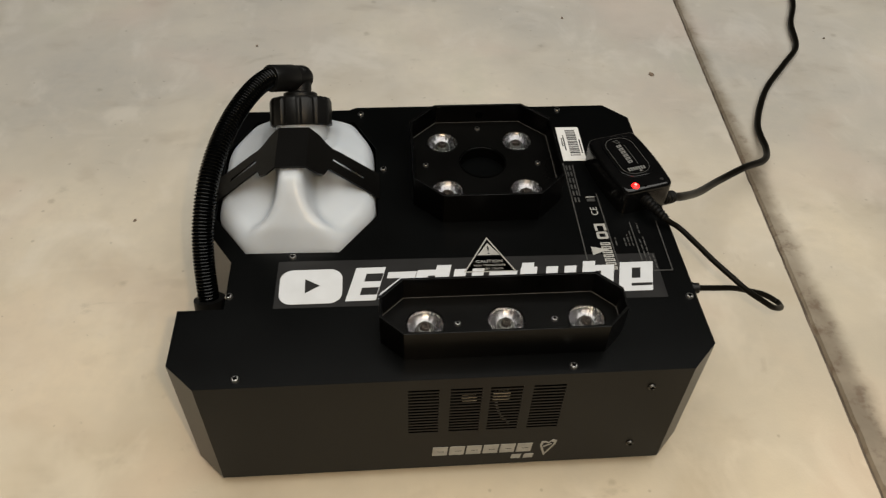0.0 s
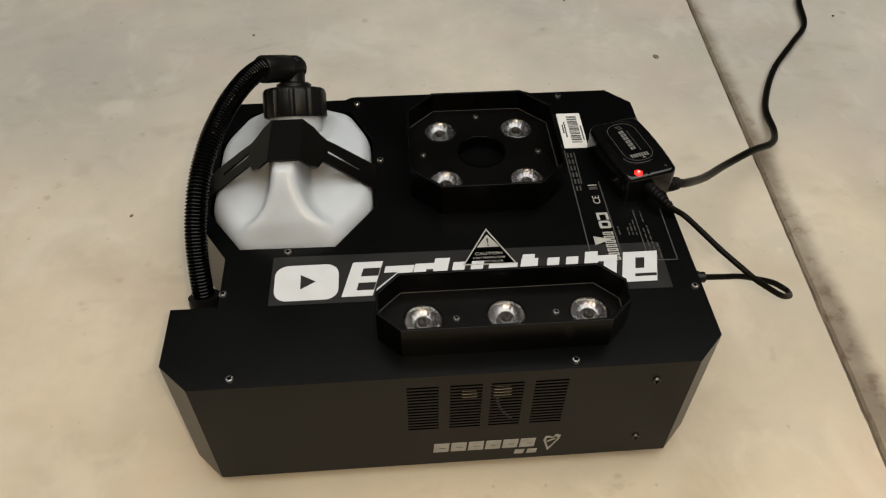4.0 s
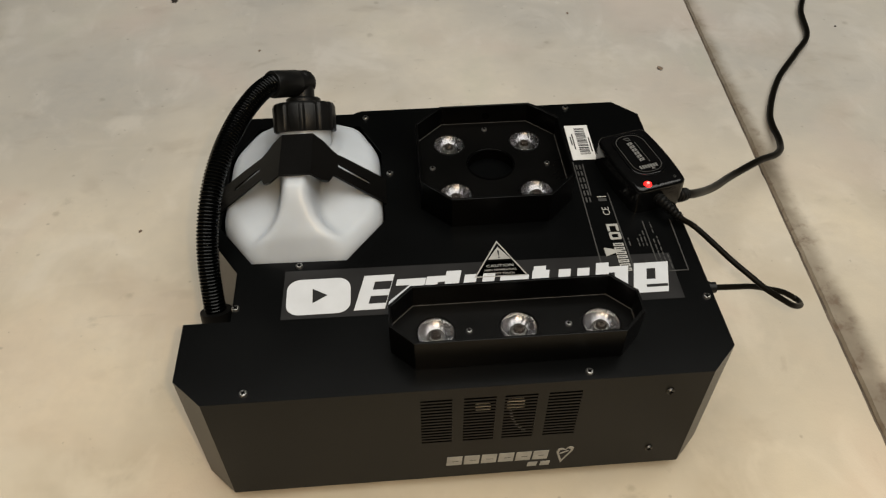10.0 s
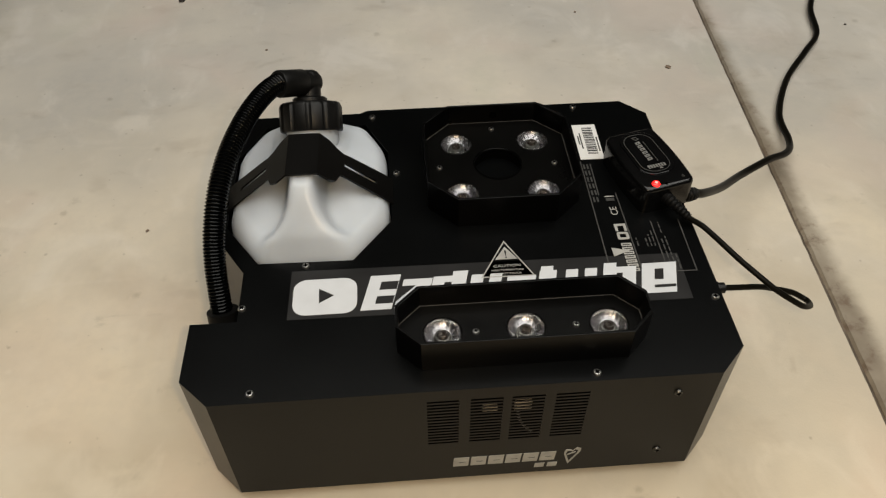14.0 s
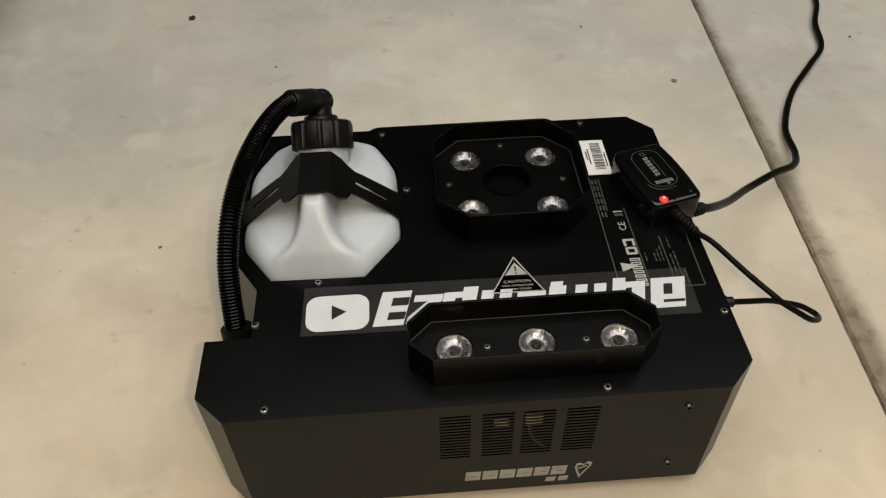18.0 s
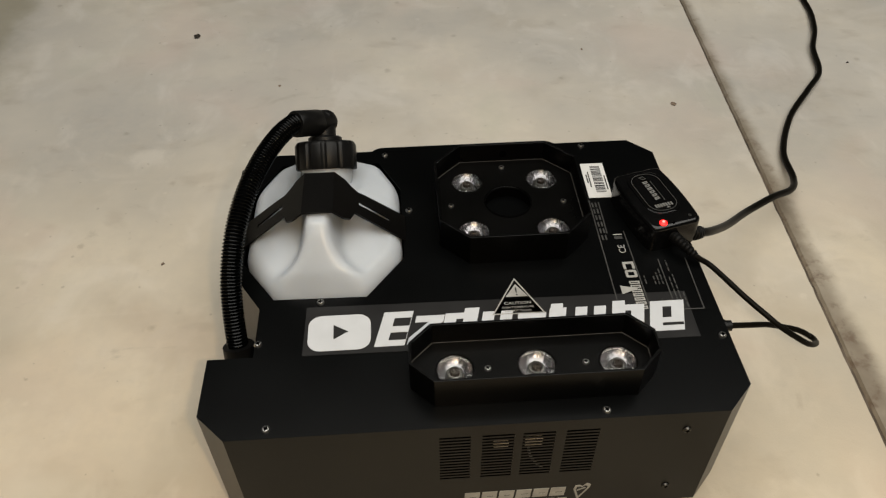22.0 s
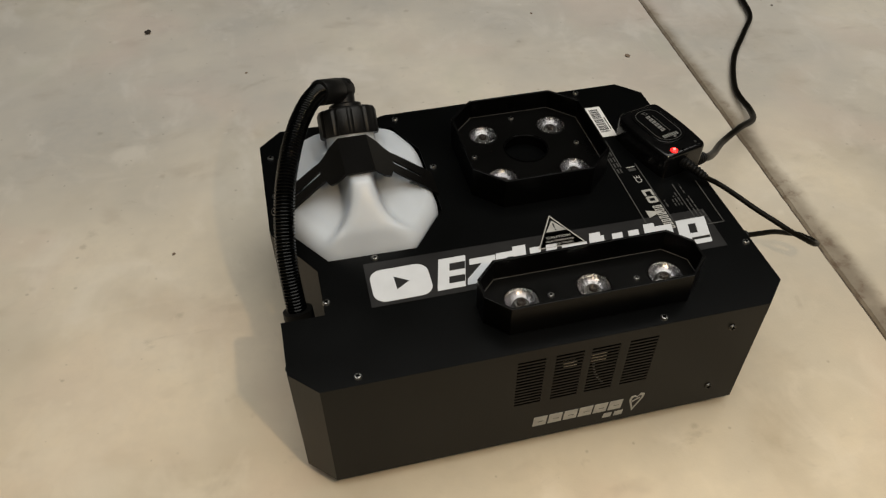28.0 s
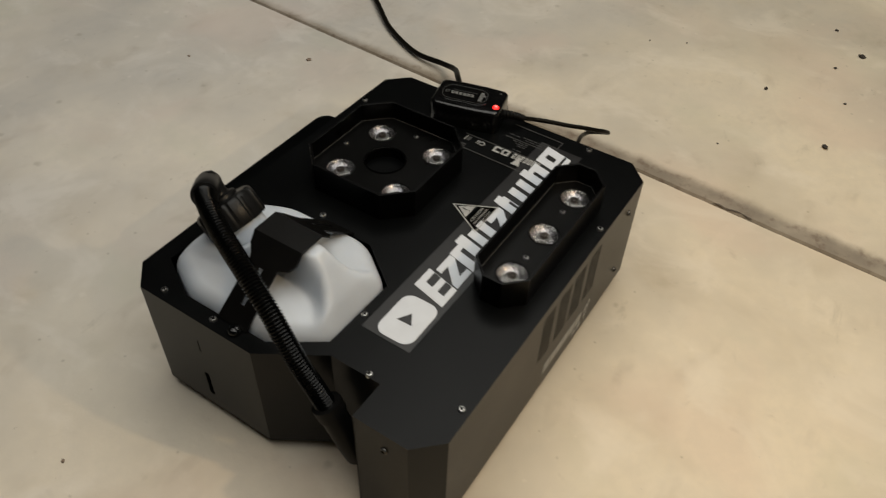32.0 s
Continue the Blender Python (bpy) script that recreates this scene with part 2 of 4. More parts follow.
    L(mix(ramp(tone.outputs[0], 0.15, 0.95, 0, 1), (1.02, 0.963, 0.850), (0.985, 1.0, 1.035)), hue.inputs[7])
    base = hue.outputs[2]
    # dirt that has settled along the joint, wider on its far side
    my = N("ShaderNodeMath")
    my.operation = "MULTIPLY_ADD"
    L(sep.outputs["Y"], my.inputs[0])
    my.inputs[1].default_value, my.inputs[2].default_value = -JOINT_SLOPE, -JOINT_X
    off = N("ShaderNodeMath")
    off.operation = "ADD"
    L(sep.outputs["X"], off.inputs[0])
    L(my.outputs[0], off.inputs[1])
    wob = N("ShaderNodeMath")
    wob.operation = "MULTIPLY_ADD"
    L(noise_tex(22, 5, 0.65), wob.inputs[0])
    wob.inputs[1].default_value = -0.020
    spread_out = N("ShaderNodeMath")         # the dirt lies wider along the near stretch
    spread_out.operation = "MULTIPLY_ADD"
    L(ramp(sep.outputs["Y"], -0.3, 0.8, -0.016, 0.004), spread_out.inputs[0])
    spread_out.inputs[1].default_value = 1.0
    L(off.outputs[0], spread_out.inputs[2])
    L(spread_out.outputs[0], wob.inputs[2])
    band = N("ShaderNodeMath")
    band.operation = "MULTIPLY"
    L(ramp(off.outputs[0], -0.002, 0.0005, 0, 1), band.inputs[0])
    L(ramp(wob.outputs[0], -0.0080, 0.0150, 1, 0), band.inputs[1])
    soft = N("ShaderNodeMath")
    soft.operation = "MULTIPLY"
    L(band.outputs[0], soft.inputs[0])
    L(ramp(noise_tex(14, 4, 0.6), 0.3, 0.65, 0.70, 1.0), soft.inputs[1])
    base = mix(soft.outputs[0], base, (0.215, 0.178, 0.132))
    rust = N("ShaderNodeMath")
    rust.operation = "MULTIPLY"
    L(band.outputs[0], rust.inputs[0])
    L(ramp(noise_tex(46, 4, 0.65), 0.50, 0.70, 0, 0.85), rust.inputs[1])
    base = mix(rust.outputs[0], base, (0.150, 0.106, 0.074))
    # old damp stain with a ragged edge along the cross joint and off to one side
    def sub(a, c):
        n = N("ShaderNodeMath")
        n.operation = "SUBTRACT"
        for k, v in enumerate((a, c)):
            if isinstance(v, float):
                n.inputs[k].default_value = v
            else:
                L(v, n.inputs[k])
        return n.outputs[0]

    def pick(op, a, c):
        n = N("ShaderNodeMath")
        n.operation = op
        L(a, n.inputs[0])
        L(c, n.inputs[1])
        return n.outputs[0]

    along = pick("MINIMUM", sub(sep.outputs["Y"], 0.955), sub(-0.02, sep.outputs["X"]))
    along = pick("MINIMUM", along, sub(1.118, sep.outputs["Y"]))
    aside = pick("MINIMUM", sub(-0.635, sep.outputs["X"]), sub(sep.outputs["Y"], 0.50))
    aside = pick("MINIMUM", aside, pick("MINIMUM", sub(sep.outputs["X"], -1.75), sub(1.55, sep.outputs["Y"])))
    swirl = N("ShaderNodeMath")
    swirl.operation = "MULTIPLY_ADD"
    L(noise_tex(2.2, 3, 0.5), swirl.inputs[0])
    swirl.inputs[1].default_value, swirl.inputs[2].default_value = 0.5, -0.25
    far_side = N("ShaderNodeMath")           # the stain's far side wanders more than its near edge
    far_side.operation = "MULTIPLY"
    L(swirl.outputs[0], far_side.inputs[0])
    L(ramp(sep.outputs["X"], -0.9, -1.5, 0, 1), far_side.inputs[1])
    aside = pick("ADD", aside, far_side.outputs[0])
    wet = N("ShaderNodeMath")
    wet.operation = "MULTIPLY_ADD"
    L(noise_tex(9, 5, 0.6), wet.inputs[0])
    wet.inputs[1].default_value = 0.16
    L(pick("MAXIMUM", along, aside), wet.inputs[2])
    base = mix(ramp(wet.outputs[0], 0.045, 0.125, 0, 0.66), base, (0.260, 0.232, 0.158))
    # the floor is darker just past the cross joint and fades back further off
    far_fade = N("ShaderNodeMath")
    far_fade.operation = "MULTIPLY_ADD"
    L(noise_tex(11, 4, 0.6), far_fade.inputs[0])
    far_fade.inputs[1].default_value = 0.05
    L(sep.outputs["Y"], far_fade.inputs[2])
    base = mix(pick("MULTIPLY", ramp(sep.outputs["Y"], 1.1125, 1.1155, 0, 1), ramp(far_fade.outputs[0], 1.145, 1.46, 0.80, 0)), base, (0.235, 0.212, 0.160))
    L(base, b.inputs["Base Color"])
    L(ramp(noise_tex(7, 5), 0.3, 0.7, 0.42, 0.62), b.inputs["Roughness"])
    bp = N("ShaderNodeBump")
    bp.inputs["Strength"].default_value, bp.inputs["Distance"].default_value = 0.35, 0.002
    L(noise_tex(38, 8, 0.65), bp.inputs["Height"])
    L(bp.outputs["Normal"], b.inputs["Normal"])
    return m


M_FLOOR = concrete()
M_GROOVE = mat("joint_dirt", (0.095, 0.074, 0.056), 0.95, spread=0.5, scale=45, bump=0.8, bump_scale=250)


# ---- mesh helpers ----
def finish(name, bm, material, parent=None, label="", smooth=False, at=None):
    me = bpy.data.meshes.new(name)
    bmesh.ops.recalc_face_normals(bm, faces=bm.faces)
    bm.to_mesh(me)
    bm.free()
    me.materials.append(material)
    if smooth:
        me.polygons.foreach_set("use_smooth", [True] * len(me.polygons))
        me.set_sharp_from_angle(angle=radians(40))
    ob = new(name, me)
    if parent is not None:
        ob.parent = parent
    if at is not None:
        ob.matrix_basis = at
    if label:
        tagged(ob, label)
    return ob


part = finish


def again(ob, m, parent=None):
    """One more object on the same mesh, at another pose."""
    c = new(ob.name, ob.data)
    c.parent = parent or ob.parent
    c.matrix_basis = m
    return c


def holder(name, m, label, category, group=""):
    e = new(name)
    e.matrix_world = m
    e.empty_display_size = 0.02
    return tagged(e, label, category, group)


def plate(outline, z0, z1, holes=(), edge=0.0):
    """A plate from z0 up to z1 with the given outline and holes, through its thickness."""
    bm = bmesh.new()
    loops = []
    for loop in (outline, *holes):
        vs = [bm.verts.new((x, y, z1)) for x, y in loop]
        loops.append(vs)
        for a, c in zip(vs, vs[1:] + vs[:1]):
            bm.edges.new((a, c))
    if holes:
        bmesh.ops.triangle_fill(bm, use_beauty=True, use_dissolve=False, edges=bm.edges[:])
    else:
        bm.faces.new(loops[0])
    top = bm.faces[:]
    low = {v: bm.verts.new((v.co.x, v.co.y, z0)) for v in bm.verts[:]}
    for fc in top:
        bm.faces.new([low[v] for v in reversed(fc.verts)])
    for vs in loops:
        for a, c in zip(vs, vs[1:] + vs[:1]):
            bm.faces.new((a, c, low[c], low[a]))
    bmesh.ops.recalc_face_normals(bm, faces=bm.faces)
    if edge:
        rim = [e for e in bm.edges if len(e.link_faces) == 2 and e.calc_face_angle(0) > 0.6]
        bmesh.ops.bevel(bm, geom=rim, offset=edge, segments=2, affect="EDGES", profile=0.5)
    return bm


def box(x0, x1, y0, y1, z0, z1, edge=0.0):
    return plate([(x0, y0), (x1, y0), (x1, y1), (x0, y1)], z0, z1, edge=edge)


def ring(outer, inner, z0, z1, edge=0.0):
    return plate(outer, z0, z1, [inner], edge)


def octagon(x0, x1, y0, y1, c):
    return [(x0 + c, y0), (x1 - c, y0), (x1, y0 + c), (x1, y1 - c), (x1 - c, y1), (x0 + c, y1), (x0, y1 - c), (x0, y0 + c)]


def circle(cx, cy, r, n=40):
    return [(cx + r * math.cos(2 * math.pi * i / n), cy + r * math.sin(2 * math.pi * i / n)) for i in range(n)]


def rounded(x0, x1, y0, y1, r, n=6):
    out = []
    for cx, cy, a0 in ((x1 - r, y1 - r, 0), (x0 + r, y1 - r, 90), (x0 + r, y0 + r, 180), (x1 - r, y0 + r, 270)):
        for i in range(n + 1):
            a = radians(a0 + 90 * i / n)
            out.append((cx + r * math.cos(a), cy + r * math.sin(a)))
    return out


def lathe(profile, n=32):
    """A body of revolution about z from (radius, z) pairs; ends at radius 0 are closed to a point."""
    bm = bmesh.new()
    rows = []
    for r, z in profile:
        if r < 1e-6:
            rows.append([bm.verts.new((0, 0, z))])
        else:
            rows.append([bm.verts.new((r * math.cos(2 * math.pi * i / n), r * math.sin(2 * math.pi * i / n), z)) for i in range(n)])
    for a, c in zip(rows, rows[1:]):
        for i in range(n):
            j = (i + 1) % n
            if len(a) == 1 and len(c) == 1:
                continue
            if len(a) == 1:
                bm.faces.new((a[0], c[i], c[j]))
            elif len(c) == 1:
                bm.faces.new((a[i], c[0], a[j]))
            else:
                bm.faces.new((a[i], c[i], c[j], a[j]))
    return bm


def spline(points, steps=12):
    """Catmull-Rom through the points."""
    p = [Vector(q) for q in points]
    p = [2 * p[0] - p[1], *p, 2 * p[-1] - p[-2]]
    out = []
    for i in range(1, len(p) - 2):
        for k in range(steps):
            t = k / steps
            out.append(0.5 * ((2 * p[i]) + (p[i + 1] - p[i - 1]) * t + (2 * p[i - 1] - 5 * p[i] + 4 * p[i + 1] - p[i + 2]) * t * t
                              + (3 * p[i] - p[i - 1] - 3 * p[i + 1] + p[i + 2]) * t ** 3))
    out.append(p[-2])
    return out


def evenly(pts, step):
    """The same line cut into equal steps."""
    out, left = [pts[0].copy()], step
    for a, c in zip(pts, pts[1:]):
        d = (c - a).length
        s = left
        while s <= d:
            out.append(a.lerp(c, s / d))
            s += step
        left = s - d
    return out


def tube(pts, radius, n=14, caps=True):
    """A tube along the points; radius is a number or a function of the step."""
    bm = bmesh.new()
    up = Vector((0, 0, 1))
    rows = []
    side = None
    for i, q in enumerate(pts):
        d = (pts[min(i + 1, len(pts) - 1)] - pts[max(i - 1, 0)]).normalized()
        if side is None:
            side = d.cross(up if abs(d.z) < 0.9 else Vector((1, 0, 0))).normalized()
        side = (side - d * side.dot(d)).normalized()
        other = d.cross(side)
        r = radius(i) if callable(radius) else radius
        rows.append([bm.verts.new(q + r * (math.cos(2 * math.pi * k / n) * side + math.sin(2 * math.pi * k / n) * other)) for k in range(n)])
    for a, c in zip(rows, rows[1:]):
        for k in range(n):
            bm.faces.new((a[k], a[(k + 1) % n], c[(k + 1) % n], c[k]))
    if caps:
        bm.faces.new(rows[0])
        bm.faces.new(list(reversed(rows[-1])))
    return bm


def lettering(body, size, thick=0.0002):
    """Readable words in the built-in font, centred, as a mesh in the xy plane."""
    cu = bpy.data.curves.new("words", "FONT")
    cu.body, cu.size, cu.extrude, cu.align_x, cu.align_y = body, size, thick / 2, "CENTER", "CENTER"
    cu.resolution_u = 3
    ob = new("words", cu)
    me = bpy.data.meshes.new_from_object(ob.evaluated_get(bpy.context.evaluated_depsgraph_get()))
    bm = bmesh.new()
    bm.from_mesh(me)
    bpy.data.objects.remove(ob)
    bpy.data.meshes.remove(me)
    return bm


def join(*parts):
    """Several bmeshes as one."""
    out = bmesh.new()
    for bm in parts:
        me = bpy.data.meshes.new("piece")
        bm.to_mesh(me)
        bm.free()
        out.from_mesh(me)
        bpy.data.meshes.remove(me)
    return out


# ---- the setting: floor with a saw-cut joint, added plain walls and ceiling out of view ----
CROSS_Y = 1.115      # the joint that runs across


def slab(x_of, far_x, y0, y1):
    bm = bmesh.new()
    ys = [y0 + 0.002] + [y for y in [-1.2, -0.8, -0.5] + [-0.4 + 0.0125 * i for i in range(145)] + [1.8, 2.6] if y0 + 0.02 < y < y1 - 0.02] + [y1 - 0.002]
    rows = []
    for y in ys:
        e = x_of(y) + 0.0006 * noise.noise((0, y * 23, x_of(0) * 50)) + 0.0007 * noise.noise((3, y * 90, x_of(0) * 50))
        s = 1 if far_x > e else -1
        rows.append([bm.verts.new(v) for v in ((e, y, -0.02), (e, y, -0.0030), (e + s * 0.0020, y, 0.0), (far_x, y, 0.0))])
    for a, c in zip(rows, rows[1:]):
        for k in range(3):
            bm.faces.new((a[k], a[k + 1], c[k + 1], c[k]))
    for row, d in ((rows[0], -0.0012), (rows[-1], 0.0012)):
        low = [bm.verts.new((q.co.x, q.co.y + d, -0.02)) for q in (row[2], row[3])]
        bm.faces.new((row[2], row[3], low[1], low[0]))
    return bm


HALF = 0.0013
LEFT = lambda y: JOINT_X + JOINT_SLOPE * y - HALF
RIGHT = lambda y: JOINT_X + JOINT_SLOPE * y + HALF
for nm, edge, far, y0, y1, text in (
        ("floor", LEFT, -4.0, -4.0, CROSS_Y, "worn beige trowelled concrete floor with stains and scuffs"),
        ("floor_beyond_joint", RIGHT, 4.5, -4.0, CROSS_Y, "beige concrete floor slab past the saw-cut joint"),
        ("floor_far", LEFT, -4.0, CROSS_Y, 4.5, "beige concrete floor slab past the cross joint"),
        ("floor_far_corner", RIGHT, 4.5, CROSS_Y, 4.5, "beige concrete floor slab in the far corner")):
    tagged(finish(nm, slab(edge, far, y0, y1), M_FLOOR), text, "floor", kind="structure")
xb = bmesh.new()
rows = [[xb.verts.new((x, CROSS_Y + d, -0.0010 - 0.0006 * noise.noise((x * 20, d, 3)))) for d in (-0.006, 0.006)] for x in [-4.0 + 0.085 * i for i in range(101)]]
for a, c in zip(rows, rows[1:]):
    xb.faces.new((a[0], a[1], c[1], c[0]))
tagged(finish("joint_across", xb, M_GROOVE), "dark dirt-filled joint across the concrete floor", "floor joint", kind="structure")
gb = bmesh.new()
rows = []
for i in range(171):
    y = -4.0 + 0.05 * i
    x = JOINT_X + JOINT_SLOPE * y
    rows.append([gb.verts.new((x + dx, y, -0.0026 - 0.0014 * noise.noise((dx * 90, y * 31, 0)) - (0.001 if dx == 0 else 0)))
                 for dx in (-0.006, 0.0, 0.006)])
for a, c in zip(rows, rows[1:]):
    for k in range(2):
        gb.faces.new((a[k], a[k + 1], c[k + 1], c[k]))
tagged(finish("joint", gb, M_GROOVE, smooth=True), "narrow saw-cut floor joint filled with dark dirt", "floor joint", kind="structure")

CRACK = [(0.3605, -0.036), (0.3628, -0.040), (0.3632, -0.046), (0.3615, -0.052), (0.3622, -0.058), (0.3638, -0.066), (0.3632, -0.074), (0.3610, -0.081), (0.3605, -0.086)]
ck = bmesh.new()
rows = []
for i, (x, y) in enumerate(CRACK):
    w = 0.0005 + 0.0004 * (i % 3)
    rows.append([ck.verts.new((x - w, y, 0.0004)), ck.verts.new((x + w, y, 0.0004))])
for a, c in zip(rows, rows[1:]):
    ck.faces.new((a[0], a[1], c[1], c[0]))
tagged(finish("floor_crack", ck, M_GROOVE), "thin dark crack beside the floor joint", "crack", kind="structure")

for nm, d in (("wall_north", (-4.0, 4.5, 4.5, 4.62)), ("wall_south", (-4.0, 4.5, -4.12, -4.0)),
              ("wall_west", (-4.12, -4.0, -4.0, 4.5)), ("wall_east", (4.5, 4.62, -4.0, 4.5))):
    tagged(finish(nm, box(*d, -0.05, 2.7), M_WALL), "unseen plain dark wall added round the floor", "wall", kind="structure")
tagged(finish("ceiling", box(-4.12, 4.62, -4.12, 4.62, 2.7, 2.8), M_WALL), "unseen plain dark ceiling added over the floor", "ceiling", kind="structure")

# ---- the fog machine ----
BASE = pose(0, 0.0015, 0, 0, 0, 1.1)
machine = holder("fog_machine", BASE, "black steel fog machine with lamp clusters standing on concrete", "fog machine")
TOP, LOW = 0.138, 0.0135
W, D, C = 0.1975, 0.3155, 0.021
OUT = [(-W + C, 0), (W - C, 0), (W, C), (W, D - C), (W - C, D), (-W + C, D), (-W, D - C),
       (-W, 0.171), (-0.1635, 0.118), (-0.1635, 0.0705), (-W, 0.0705), (-W, C)]
JUG = [(-0.1526, 0.1285), (-0.0796, 0.1270), (-0.0488, 0.1685), (-0.0500, 0.2565), (-0.0690, 0.2960),
       (-0.1590, 0.2980), (-0.1808, 0.2560), (-0.1808, 0.1700)]
JC = Vector((-0.115, 0.212))


def grown(loop, c, d):
    return [tuple(Vector(p) + (Vector(p) - c).normalized() * d) for p in loop]


T = 0.0016
top = part("top_panel", plate(OUT, TOP - T, TOP, [grown(JUG, JC, 0.0015)]), M_CASE, machine)
# folded front with four columns of slots
slots = []
for x0, x1 in ((-0.029, -0.0065), (0.0015, 0.0245), (0.0305, 0.0540), (0.0615, 0.0855)):
    for k in range(15):
        z = 0.0680 + k * 0.00395
        slots.append([(x0, z), (x1, z), (x1, z + 0.0021), (x0, z + 0.0021)])
UP = Matrix.Rotation(radians(90), 4, "X")       # x, y, z of a flat piece become x, z, -y
front = part("front_panel", plate([(-W + C, LOW), (W - C, LOW), (W - C, TOP - T), (-W + C, TOP - T)], T - 0.0007, T, slots),
             M_CASE, machine, "black front panel with four columns of vent slots", at=Matrix.Translation((0, T, 0)) @ UP)


def wall_piece(name, a, c, z0=LOW, z1=TOP - T, holes=()):
    """A sheet-metal side from plan point a to c, its outer face on the line."""
    a, c = Vector(a), Vector(c)
    d = c - a
    bm = plate([(0, z0), (d.length, z0), (d.length, z1), (0, z1)], -T, 0.0, holes)
    m = Matrix.Translation((a.x, a.y, 0)) @ Matrix.Rotation(math.atan2(d.y, d.x), 4, "Z") @ UP
    return part(name, bm, M_CASE, machine, at=m)


for i in range(1, len(OUT)):
    a, c = OUT[i], OUT[(i + 1) % len(OUT)]
    nm = ("corner_panel" if i in (1, 3, 5, 11) else "right_panel" if i == 2 else "back_panel" if i == 4 else
          "left_panel" if i == 6 else "recess_panel" if i in (7, 8, 9) else "left_front_panel")
    holes = ()
    if i == 6:
        holes = [rounded(0.0545, 0.0600, 0.030, 0.062, 0.002), rounded(0.0575, 0.0590, 0.092, 0.108, 0.0007)]
    wall_piece(nm, a, c, holes=holes)
part("base_plate", plate(grown(OUT, Vector((0, 0.158)), -0.002), LOW, LOW + 0.002), M_CASE, machine)
foot = None
for x in (-0.15, 0.15):
    for y in (0.04, 0.27):
        m = Matrix.Translation((x, y, 0))
        if foot is None:
            foot = part("rubber_foot", lathe([(0, 0), (0.009, 0), (0.010, 0.002), (0.010, LOW), (0, LOW)], 20), M_RUBBER, machine, at=m)
        else:
            again(foot, m)
# a block in recess black, then inner parts that glint behind the slots
part("heater_block", box(-0.035, 0.095, 0.050, 0.115, 0.030, 0.105, 0.002), M_RECESS_SHADE, machine)
part("inner_rail", box(0.0105, 0.0215, 0.0030, 0.0060, 0.1030, 0.1085, 0.0008), M_COPPER, machine)
part("inner_clip", box(0.0335, 0.0460, 0.0030, 0.0060, 0.1015, 0.1120, 0.0008), M_COPPER, machine)
part("inner_wire", tube(spline([(0.036, 0.0045, 0.104), (0.0375, 0.0035, 0.092), (0.0420, 0.0035, 0.080), (0.0490, 0.0045, 0.068)]), 0.0010, 8), M_MID, machine)
# rounded bulge that stands behind the back edge
part("rear_bulge", plate([q for q in rounded(-0.0800, 0.1165, D - 0.016, 0.3590, 0.015, 8) if q[1] > D + 0.0002] + [(-0.0800, D), (0.1165, D)], 0.020, 0.1100, edge=0.0015),
     M_CASE, machine, "shallow rounded housing on the back of the machine", smooth=True)


def screw(r=0.0030):
    return lathe([(0, 0.0008), (r * 0.38, 0.0006), (r * 0.45, 0.0018), (r * 0.75, 0.0017), (r, 0.0008), (r, -0.0012)], 18)


# raised near-black cross that stands for the shaded recess in a screw head
def cross(r=0.0030):
    return join(box(-r * 0.6, r * 0.6, -r * 0.14, r * 0.14, 0.0012, 0.0021), box(-r * 0.14, r * 0.14, -r * 0.6, r * 0.6, 0.0013, 0.0022))


first, first_x = None, None


def put_screw(m):
    global first, first_x
    if first is None:
        first = part("screw", screw(), M_STEEL, machine, "bright pan-head screw", smooth=True, at=m)
        first_x = part("screw_recess", cross(), M_RECESS_SHADE, first)
    else:
        s = again(first, m, machine)
        again(first_x, Matrix.Identity(4), s)


for i, (x, y) in enumerate(((-0.0621, 0.3085), (-0.0417, 0.2263), (0.130, 0.3090), (-0.148, 0.0073), (0.0891, 0.0063), (0.1915, 0.0665),
                            (-0.1610, 0.0826), (-0.1157, 0.1217), (-0.1885, 0.2752), (-0.1888, 0.2190))):
    put_screw(Matrix.Translation((x, y, TOP)) @ Matrix.Rotation(i * 0.9, 4, "Z"))
dark = None
for m in (Matrix.Translation((0.149, 0, 0.117)) @ UP, Matrix.Translation((0.149, 0, 0.037)) @ UP,
          Matrix.Translation((-W, 0.0423, 0.117)) @ Matrix.Rotation(radians(-90), 4, "Y")):
    if dark is None:
        dark = part("screw", screw(), M_SCREW_DARK, machine, "dull dark grey pan-head screw", smooth=True, at=m)
        again(first_x, Matrix.Identity(4), dark)
    else:
        again(first_x, Matrix.Identity(4), again(dark, m, machine))
part("thumb_screw", lathe([(0, 0.0045), (0.0035, 0.0042), (0.0052, 0.0028), (0.0058, 0.0), (0.0058, -0.001)], 24), M_GLOSS, machine,
     "domed black thumb screw", smooth=True, at=Matrix.Translation((-0.1885, 0.1955, TOP + 0.0016)))


# lamp clusters
def fluted(profile, n=60, petals=15, depth=0.045):
    """A bowl of revolution whose wall is pressed into shallow petals, deepest half-way down."""
    bm = lathe(profile, n)
    r0 = max(r for r, _ in profile)
    for v in bm.verts:
        r = math.hypot(v.co.x, v.co.y)
        if r > 1e-6:
            u = r / r0
            k = 1 + depth * math.cos(petals * math.atan2(v.co.y, v.co.x)) * max(0.0, 1 - abs(u - 0.65) / 0.33)
            v.co.x, v.co.y = v.co.x * k, v.co.y * k
    return bm


